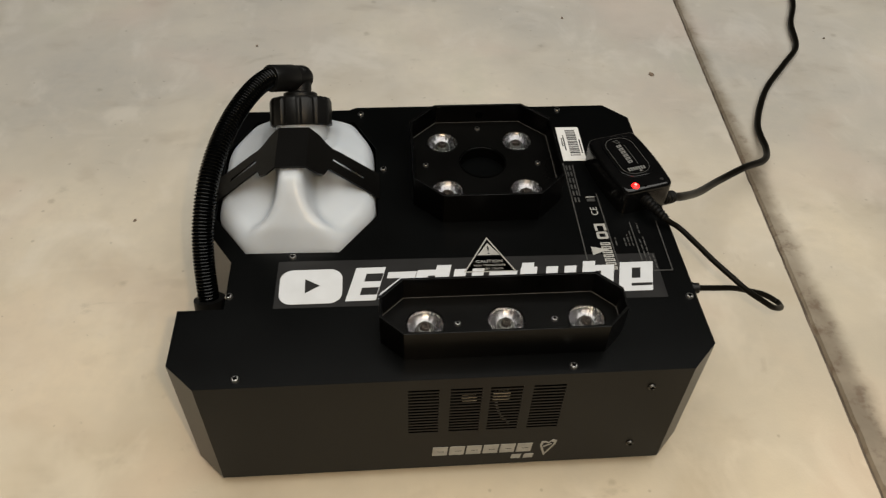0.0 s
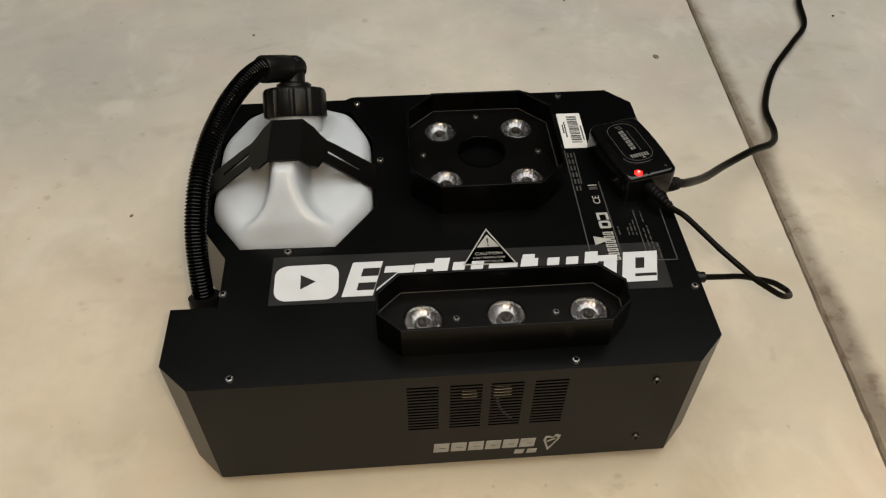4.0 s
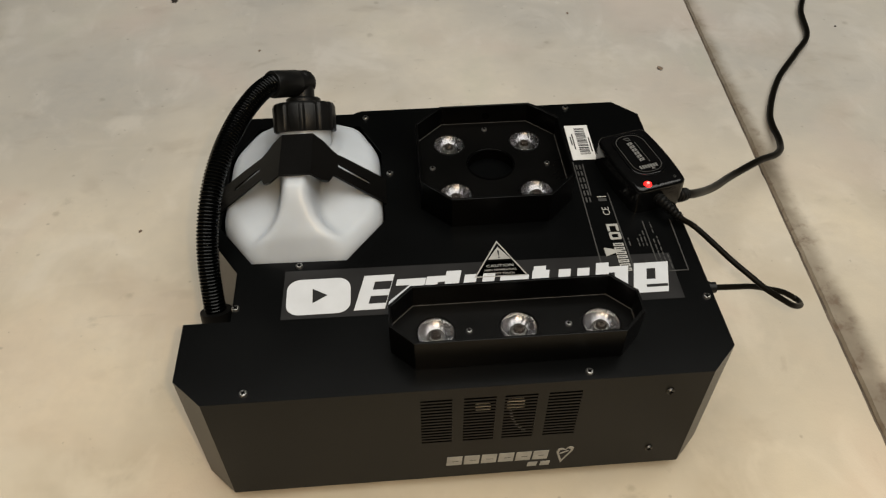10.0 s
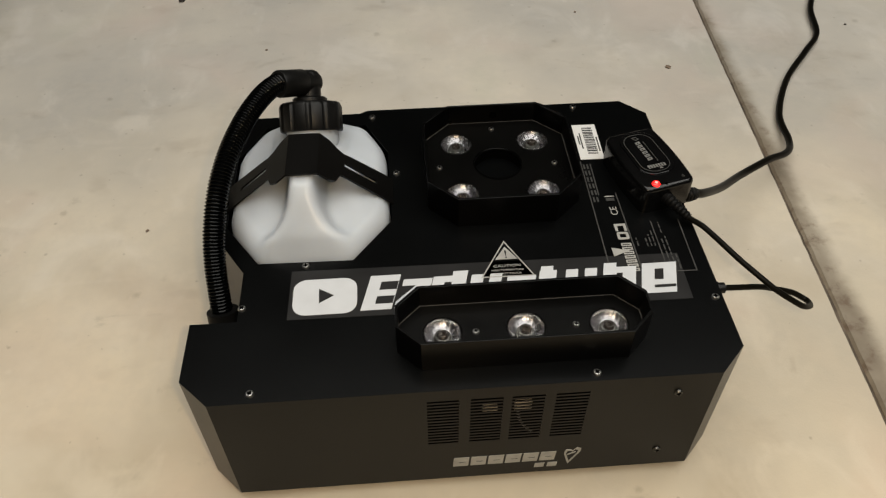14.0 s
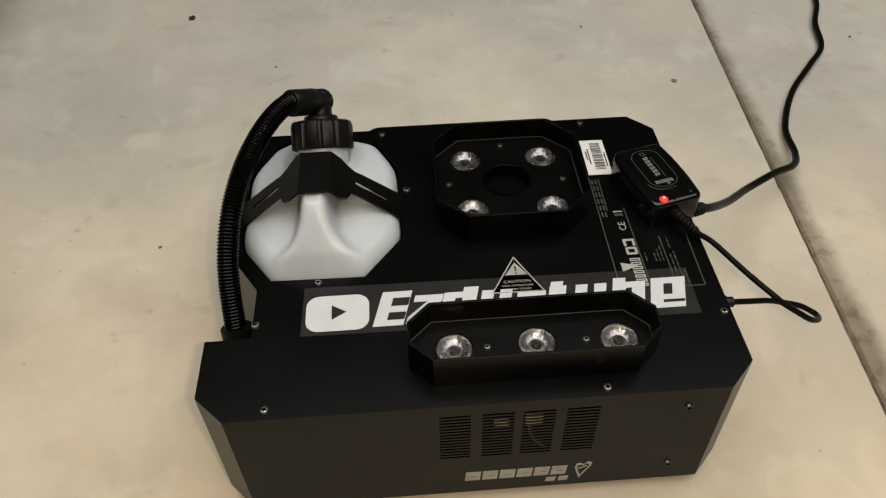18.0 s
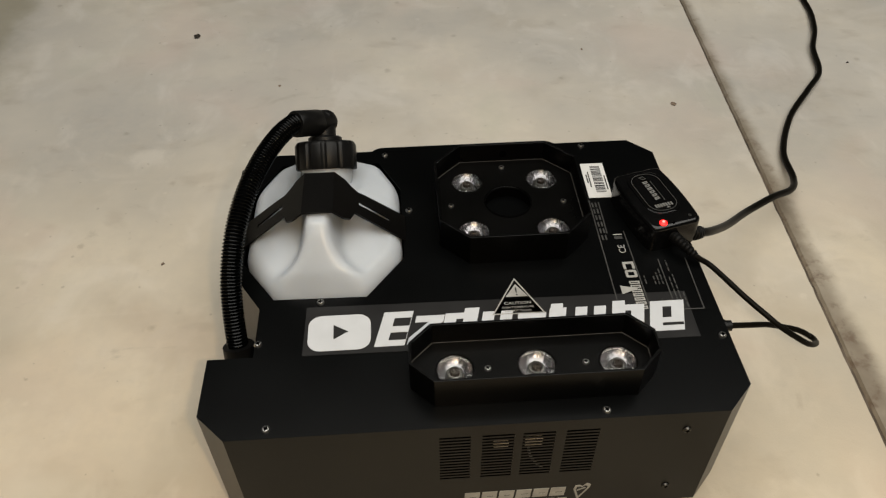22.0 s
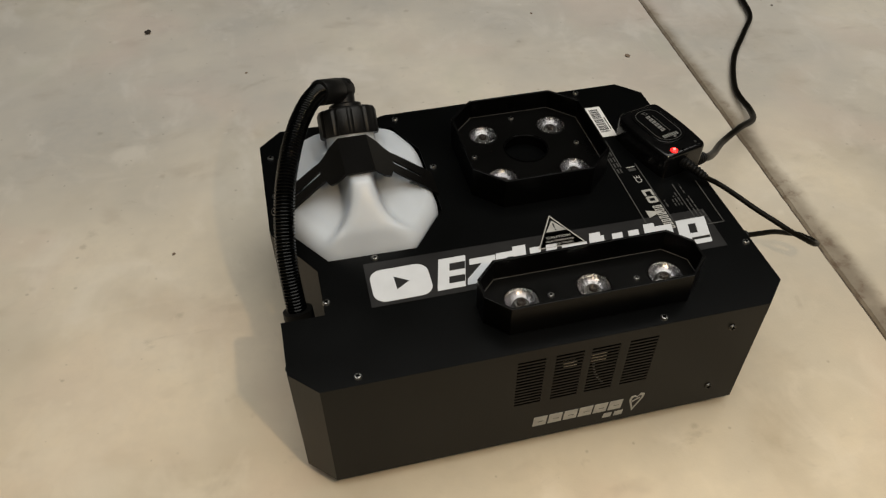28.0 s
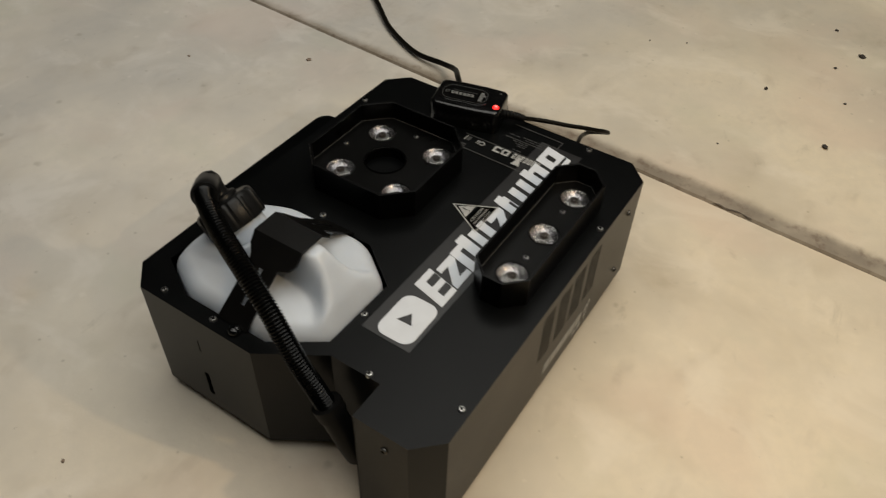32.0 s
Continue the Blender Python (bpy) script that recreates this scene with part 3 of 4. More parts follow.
def lens_set(parent, x, y, z, r):
    prof = [(r, 0.0004), (r * 0.96, -0.0007), (r * 0.88, -0.0018), (r * 0.79, -0.0029), (r * 0.70, -0.0038), (r * 0.60, -0.0045),
            (r * 0.50, -0.0050), (r * 0.40, -0.0053), (0, -0.0055)]
    bowl = part("reflector", fluted(prof), M_CHROME, parent, "bright chrome reflector bowl", smooth=True, at=Matrix.Translation((x, y, z)))
    part("lamp_chip", lathe([(0, -0.0016), (r * 0.09, -0.0016), (r * 0.12, -0.0010), (r * 0.23, -0.0010), (r * 0.27, -0.0016), (r * 0.29, -0.0052), (0, -0.0054)], 24), M_CHIP, bowl, smooth=True)
    part("chip_ring", lathe([(r * 0.29, -0.0046), (r * 0.32, -0.0028), (r * 0.42, -0.0030), (r * 0.50, -0.0050)], 28), M_SCREW_DARK, bowl, smooth=True)
    ln = part("lens", lathe([(0, 0.0009), (r * 0.60, 0.0009), (r * 0.92, 0.0008), (r, 0.0003), (r * 0.97, -0.0003), (r * 0.5, -0.0003), (0, -0.0003)], 36),
              M_CLEAR, bowl, "clear round lens", smooth=True)
    ln.visible_shadow = False
    part("lens_rim", lathe([(r * 1.0, 0.0002), (r * 1.02, 0.0010), (r * 1.07, 0.0008), (r * 1.09, -0.0004)], 36), M_INNER, bowl, smooth=True)
    return bowl


def cluster(name, label, x0, x1, y0, y1, c, zt, zp, lenses, r, hole=None, screws=()):
    t = 0.0020
    h = part(name, ring(octagon(x0, x1, y0, y1, c), octagon(x0 + t, x1 - t, y0 + t, y1 - t, c - 0.4 * t), TOP, zt, 0.0004), M_HOUSING, machine, label)
    cuts = [circle(x, y, r * 1.0) for x, y in lenses]
    if hole:
        cuts.append(circle(*hole))
    part("lamp_panel", plate(octagon(x0 + t, x1 - t, y0 + t, y1 - t, c - 0.4 * t), zp - 0.0015, zp, cuts), M_INNER, h)
    # thin bright line where the panel meets the walls
    a, b = octagon(x0 + t, x1 - t, y0 + t, y1 - t, c - 0.4 * t), octagon(x0 + t + 0.0004, x1 - t - 0.0004, y0 + t + 0.0004, y1 - t - 0.0004, c - 0.5 * t)
    part("panel_edge", ring(a, b, zp, zp + 0.0003), M_EDGE, h)
    for x, y in lenses:
        lens_set(h, x, y, zp, r)
    for i, (x, y) in enumerate(screws):
        s = again(first, Matrix.Translation((x, y, zp)) @ Matrix.Rotation(0.4 + i, 4, "Z") @ Matrix.Scale(0.85, 4), h)
        again(first_x, Matrix.Identity(4), s)
    return h


bar = cluster("lamp_bar", "black octagonal lamp bar with three lenses", -0.0475, 0.1305, 0.0178, 0.0695, 0.0165, 0.1675, 0.1472,
              [(-0.0148, 0.0414), (0.0446, 0.0420), (0.1040, 0.0410)], 0.0132, screws=((0.0088, 0.0411), (0.0803, 0.0420)))
ring4 = cluster("lamp_ring", "black octagonal lamp housing round the fog nozzle", -0.0170, 0.1105, 0.1560, 0.2800, 0.0235, 0.168, 0.149,
                [(0.0122, 0.2480), (0.0802, 0.2482), (0.0125, 0.1820), (0.0802, 0.1815)], 0.0132, hole=(0.0461, 0.2195, 0.0200),
                screws=((0.046, 0.2675), (-0.0045, 0.2173), (0.0950, 0.2165)))
HOLE_X, HOLE_Z = 0.0483, 0.1570
# outlet bore and wall disc are coloured near-black for the dark inside the holes
part("nozzle", lathe([(0.0200, 0.0012), (0.0212, 0.0008), (0.0205, -0.001), (0.0196, -0.03), (0.0190, -0.055), (0, -0.055)], 40), M_RECESS_SHADE, ring4,
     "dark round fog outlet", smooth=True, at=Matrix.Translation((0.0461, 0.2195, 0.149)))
part("wall_hole", plate(circle(0, 0, 0.0035, 24), 0.0, 0.0004), M_RECESS_SHADE, ring4, at=Matrix.Translation((HOLE_X, 0.2779, HOLE_Z)) @ UP)
part("nozzle_ring", lathe([(0.0200, 0.0003), (0.0205, 0.0007), (0.0210, 0.0003)], 40), M_CASE, ring4, smooth=True, at=Matrix.Translation((0.0461, 0.2195, 0.149)))

# ---- strap over the bottle: flat crown, two slotted legs ----
AX0, AX1 = -0.1275, -0.1025
CROWN = 0.1903


def strap_leg(side):
    """One leg in its own plane: u along the slope from the crown, v along the machine's depth."""
    length = 0.0765
    ol = [(0, 0.171), (0.011, 0.171), (0.018, 0.1745), (0.0225, 0.185), (length, 0.1870), (length, 0.2180), (0.032, 0.2140), (0.025, 0.2126), (0.018, 0.2150), (0.011, 0.2195), (0, 0.2212)]
    hole = [(0.026, 0.1975), (0.059, 0.1990), (0.059, 0.2030), (0.026, 0.2020)]
    bm = plate(ol, -0.0016, 0.0, [hole])
    drop = math.atan2(CROWN - TOP - 0.002, 0.0565)
    if side > 0:
        m = Matrix.Translation((AX1, 0, CROWN)) @ Matrix.Rotation(drop, 4, "Y")
    else:
        m = Matrix.Translation((AX0, 0, CROWN)) @ Matrix.Rotation(-drop, 4, "Y") @ Matrix.Scale(-1, 4, (1, 0, 0))
    bm.transform(m)
    return bm


strap = part("bottle_strap", plate([(AX0, 0.171), (AX1, 0.171), (AX1, 0.2212), (AX0, 0.2212)], CROWN - 0.0016, CROWN), M_STRAP, machine,
             "black folded sheet-metal strap with slotted legs")
for s in (-1, 1):
    part("strap_leg", strap_leg(s), M_STRAP, strap)

# ---- stickers and print on the machine ----
STUCK = pose(0.0241, 0.0916, TOP, 0, 0, -0.55)
sticker = part("channel_sticker", plate([(-0.1510, -0.0238), (0.1510, -0.0235), (0.1515, 0.0230), (-0.1505, 0.0238)], 0, 0.0003), M_VINYL, machine,
               "dark clear vinyl strip with white cut shapes", at=STUCK)


def on_sticker(name, loop, holes=(), z=0.0003, material=None):
    back = STUCK.inverted()
    mv = lambda q: tuple((back @ Vector((q[0], q[1], TOP)))[:2])
    return part(name, plate([mv(q) for q in loop], z, z + 0.0003, [[mv(q) for q in h] for h in holes]), material or M_WHITE, sticker)


on_sticker("badge", rounded(-0.1238, -0.0758, 0.0724, 0.1070, 0.0100), [[(-0.1046, 0.0976), (-0.1042, 0.0831), (-0.0929, 0.0903)]])
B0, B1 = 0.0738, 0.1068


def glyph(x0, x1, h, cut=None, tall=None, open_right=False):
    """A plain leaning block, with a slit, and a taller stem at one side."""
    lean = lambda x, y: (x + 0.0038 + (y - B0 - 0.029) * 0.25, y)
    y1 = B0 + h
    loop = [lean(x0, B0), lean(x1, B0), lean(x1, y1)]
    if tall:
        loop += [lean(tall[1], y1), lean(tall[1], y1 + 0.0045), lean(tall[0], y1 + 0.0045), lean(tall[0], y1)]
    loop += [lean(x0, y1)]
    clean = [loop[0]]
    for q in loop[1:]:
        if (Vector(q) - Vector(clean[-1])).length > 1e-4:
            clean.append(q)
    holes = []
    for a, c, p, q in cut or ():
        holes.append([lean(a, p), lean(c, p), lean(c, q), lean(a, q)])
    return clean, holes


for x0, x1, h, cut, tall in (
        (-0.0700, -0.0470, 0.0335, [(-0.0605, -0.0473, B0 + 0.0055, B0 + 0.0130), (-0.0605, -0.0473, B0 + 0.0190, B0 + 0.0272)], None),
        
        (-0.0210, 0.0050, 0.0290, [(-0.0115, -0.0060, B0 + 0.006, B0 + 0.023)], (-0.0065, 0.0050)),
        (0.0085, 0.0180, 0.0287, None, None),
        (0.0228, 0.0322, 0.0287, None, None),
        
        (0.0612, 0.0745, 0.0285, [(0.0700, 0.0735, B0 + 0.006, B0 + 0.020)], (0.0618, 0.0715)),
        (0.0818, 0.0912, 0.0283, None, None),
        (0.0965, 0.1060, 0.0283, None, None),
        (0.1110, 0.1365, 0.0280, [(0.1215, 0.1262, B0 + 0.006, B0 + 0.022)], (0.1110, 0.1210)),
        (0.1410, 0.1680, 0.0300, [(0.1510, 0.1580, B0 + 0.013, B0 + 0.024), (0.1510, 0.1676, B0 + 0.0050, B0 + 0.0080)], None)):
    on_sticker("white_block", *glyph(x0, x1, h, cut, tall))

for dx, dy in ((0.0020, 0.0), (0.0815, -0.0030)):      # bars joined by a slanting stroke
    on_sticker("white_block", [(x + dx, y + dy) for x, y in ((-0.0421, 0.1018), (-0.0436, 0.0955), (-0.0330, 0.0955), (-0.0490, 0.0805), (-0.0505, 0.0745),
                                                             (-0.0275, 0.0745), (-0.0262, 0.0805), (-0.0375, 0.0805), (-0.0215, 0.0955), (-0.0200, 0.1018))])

# caution triangle
A, Bl, Br = (0.0410, 0.1372), (0.0187, 0.0985), (0.0612, 0.0980)


def shrink(loop, k):
    c = Vector((sum(q[0] for q in loop) / 3, sum(q[1] for q in loop) / 3))
    return [tuple(c + (Vector(q) - c) * k) for q in loop]


caution = part("caution_label", plate([A, Bl, Br], TOP + 0.0001, TOP + 0.0003), M_CASE, machine, "black triangular hot-surface label with grey print")
part("label_border", plate(shrink([A, Bl, Br], 0.985), TOP + 0.0003, TOP + 0.0006, [shrink([A, Bl, Br], 0.905)]), M_GREY, caution)
part("warning_sign", plate([(0.0409, 0.1300), (0.0318, 0.1168), (0.0496, 0.1166)], TOP + 0.0003, TOP + 0.0006), M_GREY, caution)


def words(body, size, x, y, material, parent, wide=1.0, name="lettering", turn=0.0, z=0.0007):
    bm = lettering(body, size)
    bmesh.ops.scale(bm, vec=(wide, 1, 1), verts=bm.verts)
    return part(name, bm, material, parent, at=pose(x, y, TOP + z, 0, 0, turn))


words("!", 0.0125, 0.0407, 0.1213, M_INK, caution, 1.0, z=0.0009)
words("CAUTION", 0.0040, 0.0403, 0.1096, M_GREY, caution, 1.20)
words("HIGH TEMPERATURE", 0.0025, 0.0401, 0.1053, M_GREY, caution, 1.08)
words("DO NOT TOUCH", 0.0025, 0.0400, 0.1016, M_GREY, caution, 1.08)

# barcode sticker
bs = part("barcode_sticker", plate([(-0.0108, -0.0248), (0.0108, -0.0248), (0.0108, 0.0248), (-0.0108, 0.0248)], 0, 0.0003), M_PAPER, machine,
          "small white sticker with a printed barcode", at=pose(0.1337, 0.2562, TOP, 0, 0, -1.0))
rnd = random.Random(4)
y = -0.0175
while y < 0.0195:
    h = rnd.choice((0.0005, 0.0008, 0.0012, 0.0017))
    part("barcode_bar", box(-0.0025, 0.0068, y, y + h, 0.0003, 0.0005), M_INK, bs)
    y += h + rnd.choice((0.0006, 0.0009, 0.0013))
for x, y0, y1 in ((-0.0058, -0.010, 0.012), (-0.0078, -0.004, 0.008), (0.0088, -0.014, 0.006)):
    part("small_print", box(x - 0.0006, x + 0.0006, y0, y1, 0.0003, 0.0005), M_DIM, bs)

# rating plate printed on the top: rules, bars of small print, the conformity mark
rating = part("rating_label", plate([(0.1185, 0.0945), (0.1895, 0.0930), (0.1895, 0.1880), (0.1435, 0.1880), (0.1215, 0.2290)], TOP + 0.00005, TOP + 0.00018), M_CASE, machine,
              "grey rating print on the black top panel")
RZ0, RZ1 = TOP + 0.00018, TOP + 0.0004


def rule(a, c, w=0.00045, material=None):
    a, c = Vector(a), Vector(c)
    n = (c - a).normalized()
    n = Vector((-n.y, n.x)) * w
    part("rule", plate([tuple(a + n), tuple(a - n), tuple(c - n), tuple(c + n)], RZ0, RZ1), material or M_DIM, rating)


for a, c in (((0.1195, 0.0960), (0.1215, 0.2285)), ((0.1440, 0.0950), (0.1432, 0.1860)), ((0.1640, 0.0950), (0.1640, 0.150)),
             ((0.1860, 0.0940), (0.1870, 0.150)), ((0.1640, 0.0945), (0.1860, 0.0940)), ((0.1285, 0.1840), (0.1295, 0.2250))):
    rule(a, c)
for x in (0.1228, 0.1258):
    for k in range(6):
        part("small_print", box(x, x + 0.0014, 0.176 + k * 0.0085, 0.182 + k * 0.0085, RZ0, RZ1), M_DIM, rating)
rnd = random.Random(9)


def print_line(x, y0, y1):
    """A line of small print as short bars of word length."""
    y = y0
    while y < y1:
        l = min(rnd.uniform(0.003, 0.008), y1 - y)
        part("small_print", box(x, x + 0.0010, y, y + l, RZ0, RZ1), M_DIM, rating)
        y += l + 0.0014


for x, y0, y1 in ((0.1470, 0.1230, 0.1320), (0.1545, 0.1220, 0.1310), (0.1575, 0.1220, 0.1350), (0.1605, 0.1220, 0.1390), (0.1480, 0.0965, 0.1020),
                  (0.1515, 0.0965, 0.1005), (0.1550, 0.0965, 0.1065), (0.1585, 0.0965, 0.1005), (0.1615, 0.0965, 0.1010), (0.1672, 0.0965, 0.1290),
                  (0.1705, 0.0965, 0.1320), (0.1738, 0.0965, 0.1120), (0.1690, 0.1360, 0.1480)):
    print_line(x, y0, y1)
cm = lettering("CE", 0.0085)
part("conformity_mark", cm, M_GREY, rating, at=pose(0.1372, 0.1640, TOP + 0.0004, 0, 0, 90))
part("bin_mark", box(0.1335, 0.1405, 0.1765, 0.1800, RZ0, RZ1), M_DIM, rating)
part("bin_mark_line", box(0.1330, 0.1410, 0.1815, 0.1825, RZ0, RZ1), M_GREY, rating)
# maker's mark as plain blocks
part("maker_wedge", plate([(0.1255, 0.1225), (0.1395, 0.1185), (0.1255, 0.1130)], RZ0, RZ1), M_GREY, rating)
for k in range(7):
    y0 = 0.0965 + k * 0.0045
    part("maker_block", plate([(0.1338, y0), (0.1422, y0), (0.1422, y0 + 0.0032), (0.1338, y0 + 0.0032)], RZ0, RZ1 + 0.0001,
                              [[(0.1350, y0 + 0.0011), (0.1410, y0 + 0.0011), (0.1410, y0 + 0.0021), (0.1350, y0 + 0.0021)]]), M_GREY, rating)
part("maker_block", plate(rounded(0.1330, 0.1425, 0.1308, 0.1392, 0.0016, 3), RZ0, RZ1 + 0.0001, [rounded(0.1352, 0.1403, 0.1330, 0.1370, 0.0006, 2)]), M_GREY, rating)
part("maker_block", plate([(0.1330, 0.1404), (0.1352, 0.1404), (0.1352, 0.1462), (0.1403, 0.1462), (0.1403, 0.1404), (0.1425, 0.1404), (0.1425, 0.1486), (0.1330, 0.1486)], RZ0, RZ1 + 0.0001), M_GREY, rating)

# name on the front as plain grey blocks, with a cone-shaped emblem
for k in range(6):
    x0 = -0.0105 + k * 0.01345
    loop = [(x0, 0.0318), (x0 + 0.0118, 0.0318), (x0 + 0.0126, 0.0446), (x0 + 0.0008, 0.0446)]
    slit = [[(x0 + 0.0045, 0.0366), (x0 + 0.0098, 0.0366), (x0 + 0.0099, 0.0378), (x0 + 0.0046, 0.0378)]]
    part("name_block", plate(loop, T, T + 0.0003, slit), M_GREY, front)
for x0 in (0.0535, 0.0635):
    part("name_block", plate([(x0, 0.0215), (x0 + 0.0075, 0.0215), (x0 + 0.0082, 0.0278), (x0 + 0.0007, 0.0278)], T, T + 0.0003), M_GREY, front)
cone = [(0.0800, 0.0235), (0.0755, 0.0400), (0.0765, 0.0460), (0.0800, 0.0462), (0.0822, 0.0440), (0.0850, 0.0485), (0.0885, 0.0465), (0.0880, 0.0415)]
cc = Vector((0.0815, 0.0385))
part("cone_emblem", plate(cone, T, T + 0.0003, [[tuple(cc + (Vector(q) - cc) * 0.70) for q in cone]]), M_GREY, front)
part("cone_stroke", plate([(0.0785, 0.0372), (0.0850, 0.0412), (0.0845, 0.0425), (0.0780, 0.0386)], T, T + 0.0003), M_GREY, front)

# ---- the fluid bottle ----
bottle = holder("fluid_bottle", BASE, "translucent white plastic fluid bottle half sunk in the fog machine", "bottle")


def jug():
    loop = []
    n = len(JUG)
    for i in range(n):             # rounded octagon
        p, q, r = Vector(JUG[i - 1]), Vector(JUG[i]), Vector(JUG[(i + 1) % n])
        a, c = q + (p - q).normalized() * 0.0125, q + (r - q).normalized() * 0.0125
        for k in range(7):
            t = k / 6
            loop.append((1 - t) ** 2 * a + 2 * t * (1 - t) * q + t * t * c)
        nxt = r + (q - r).normalized() * 0.0125
        for k in range(1, 12):
            loop.append(c.lerp(nxt, k / 12))
    bm = bmesh.new()
    lin = lambda v, xs, ys: float(np.interp(v, xs, ys))

    def step(a, c, v):
        t = min(1.0, max(0.0, (v - a) / (c - a)))
        return t * t * (3 - 2 * t)

    def height(x, y, r):
        u = 1 - r
        s = min(1.0, u / 0.17)
        rise = math.sqrt(max(0.0, 1 - (1 - s) ** 2))
        z = 0.129 + 0.017 * rise + 0.0085 * step(0.0, 0.62, u)
        dx = abs(x + 0.1158)
        ys = (0.127, 0.135, 0.142, 0.149, 0.156, 0.163, 0.171, 0.206, 0.224, 0.245)
        amp = lin(y, ys, (0.0, 0.0065, 0.0135, 0.021, 0.028, 0.0335, 0.0365, 0.0365, 0.018, 0.004))
        wide = lin(y, ys, (0.062, 0.037, 0.0255, 0.0185, 0.0145, 0.0126, 0.0120, 0.0120, 0.018, 0.030))
        soft = lin(y, (0.130, 0.150, 0.165), (0.018, 0.0080, 0.0050))
        z += amp * (1 - step(wide - soft, wide + soft, dx)) * step(0.0, 0.12, u)
        return min(z, CROWN - 0.004)

    rows = []
    for ring_i in range(84):
        r = 1 - (ring_i / 83.0) ** 1.25 * 0.999
        rows.append([bm.verts.new((*(JC + (q - JC) * r), height(*(JC + (q - JC) * r), r))) for q in loop])
    low = [bm.verts.new((q.x, q.y, 0.100)) for q in loop]
    tops = [v for row in rows[3:] for v in row]
    rows = [low, *rows]
    m = len(loop)
    for a, c in zip(rows, rows[1:]):
        for k in range(m):
            bm.faces.new((a[k], a[(k + 1) % m], c[(k + 1) % m], c[k]))
    bm.faces.new(rows[-1])
    bm.faces.new(list(reversed(low)))
    for _ in range(4):
        bmesh.ops.smooth_vert(bm, verts=tops, factor=0.5, use_axis_x=False, use_axis_y=False, use_axis_z=True)
    return bm


part("bottle_body", jug(), M_HDPE, bottle, smooth=True)
LEAN = 41.0
CAP = Matrix.Translation((-0.1132, 0.2571, 0.1640)) @ Matrix.Rotation(radians(-LEAN), 4, "X")


def ribbed_cap(r, h, n=12):
    bm = bmesh.new()
    steps = n * 8
    rows = []
    for z, k in ((0, 0.97), (0.0015, 1.0), (h - 0.004, 1.0), (h - 0.001, 0.95), (h, 0.88)):
        row = []
        for i in range(steps):
            a = 2 * math.pi * i / steps
            groove = 0.06 if (i % 8) in (0, 1) else 0.0
            rr = r * k * (1 - groove)
            row.append(bm.verts.new((rr * math.cos(a), rr * math.sin(a), z)))
        rows.append(row)
    for a, c in zip(rows, rows[1:]):
        for i in range(steps):
            bm.faces.new((a[i], a[(i + 1) % steps], c[(i + 1) % steps], c[i]))
    bm.faces.new(rows[-1])
    bm.faces.new(list(reversed(rows[0])))
    return bm


part("bottle_neck", lathe([(0, -0.02), (0.0225, -0.02), (0.0225, 0.003), (0, 0.003)], 32), M_HDPE, bottle, smooth=True, at=CAP)
part("cap", ribbed_cap(0.0272, 0.0250), M_BLACK, bottle, "black ribbed screw cap", smooth=True, at=CAP)
part("cap_collar", lathe([(0.0150, 0.024), (0.0150, 0.0285), (0.0130, 0.0300), (0.0, 0.0300)], 28), M_BLACK, bottle, smooth=True, at=CAP)
tip = lambda h: CAP @ Vector((0, 0, h))
ed = Vector((-0.0213, -0.0205, 0.0135)).normalized()
corner = tip(0.0428)
part("elbow", join(tube([tip(0.026), tip(0.034), tip(0.0428), tip(0.0475), tip(0.0510), tip(0.0528)], lambda i: (0.0100, 0.0100, 0.0104, 0.0102, 0.0088, 0.0055)[i], 24),
                   tube([corner - ed * s for s in (0.0100, 0.0085, 0.0040, -0.0080)], lambda i: (0.0045, 0.0085, 0.0108, 0.0110)[i], 24)), M_BLACK, bottle, "black right-angle hose elbow", smooth=True)
part("elbow_sleeve", tube([corner + ed * s for s in (0.0070, 0.0082, 0.0335, 0.0347, 0.0347)], lambda i: (0.0106, 0.0115, 0.0115, 0.0109, 0.0092)[i], 28), M_BLACK, bottle, smooth=True)

# ---- corrugated hose from the cap down into the recess ----
hose = holder("fluid_hose", BASE, "black corrugated plastic fluid hose arching over the bottle", "hose")
h0, hd = corner + ed * 0.028, ed
hose_pts = [h0, h0 + hd * 0.008, (-0.1462, 0.2479, 0.2118), (-0.1564, 0.2280, 0.2090), (-0.1649, 0.2072, 0.2040), (-0.1715, 0.1885, 0.1974), (-0.1767, 0.1730, 0.1886),
            (-0.1805, 0.1589, 0.1785), (-0.1833, 0.1477, 0.1663), (-0.1854, 0.1370, 0.1522), (-0.1862, 0.1264, 0.1364), (-0.1858, 0.1160, 0.1200),
            (-0.1850, 0.1065, 0.1020), (-0.1830, 0.0960, 0.0800)]
line = evenly(spline(hose_pts, 16), 0.00045)
part("hose_tube", tube(line, lambda i: (0.0071, 0.0078, 0.0085, 0.0087, 0.0085, 0.0078)[i % 6], 22), M_HOSE, hose, smooth=True)
part("hose_socket", tube(evenly(spline([(-0.1845, 0.1070, 0.1040), (-0.1835, 0.0985, 0.0850), (-0.1815, 0.0915, 0.0650), (-0.178, 0.086, 0.045)], 8), 0.003), 0.0112, 20),
     M_BOOT, hose, "black push-in hose socket", smooth=True)
part("socket_collar", tube([Vector((-0.1847, 0.1085, 0.1070)), Vector((-0.1841, 0.1035, 0.0965))], 0.0126, 24), M_BOOT, hose, smooth=True)

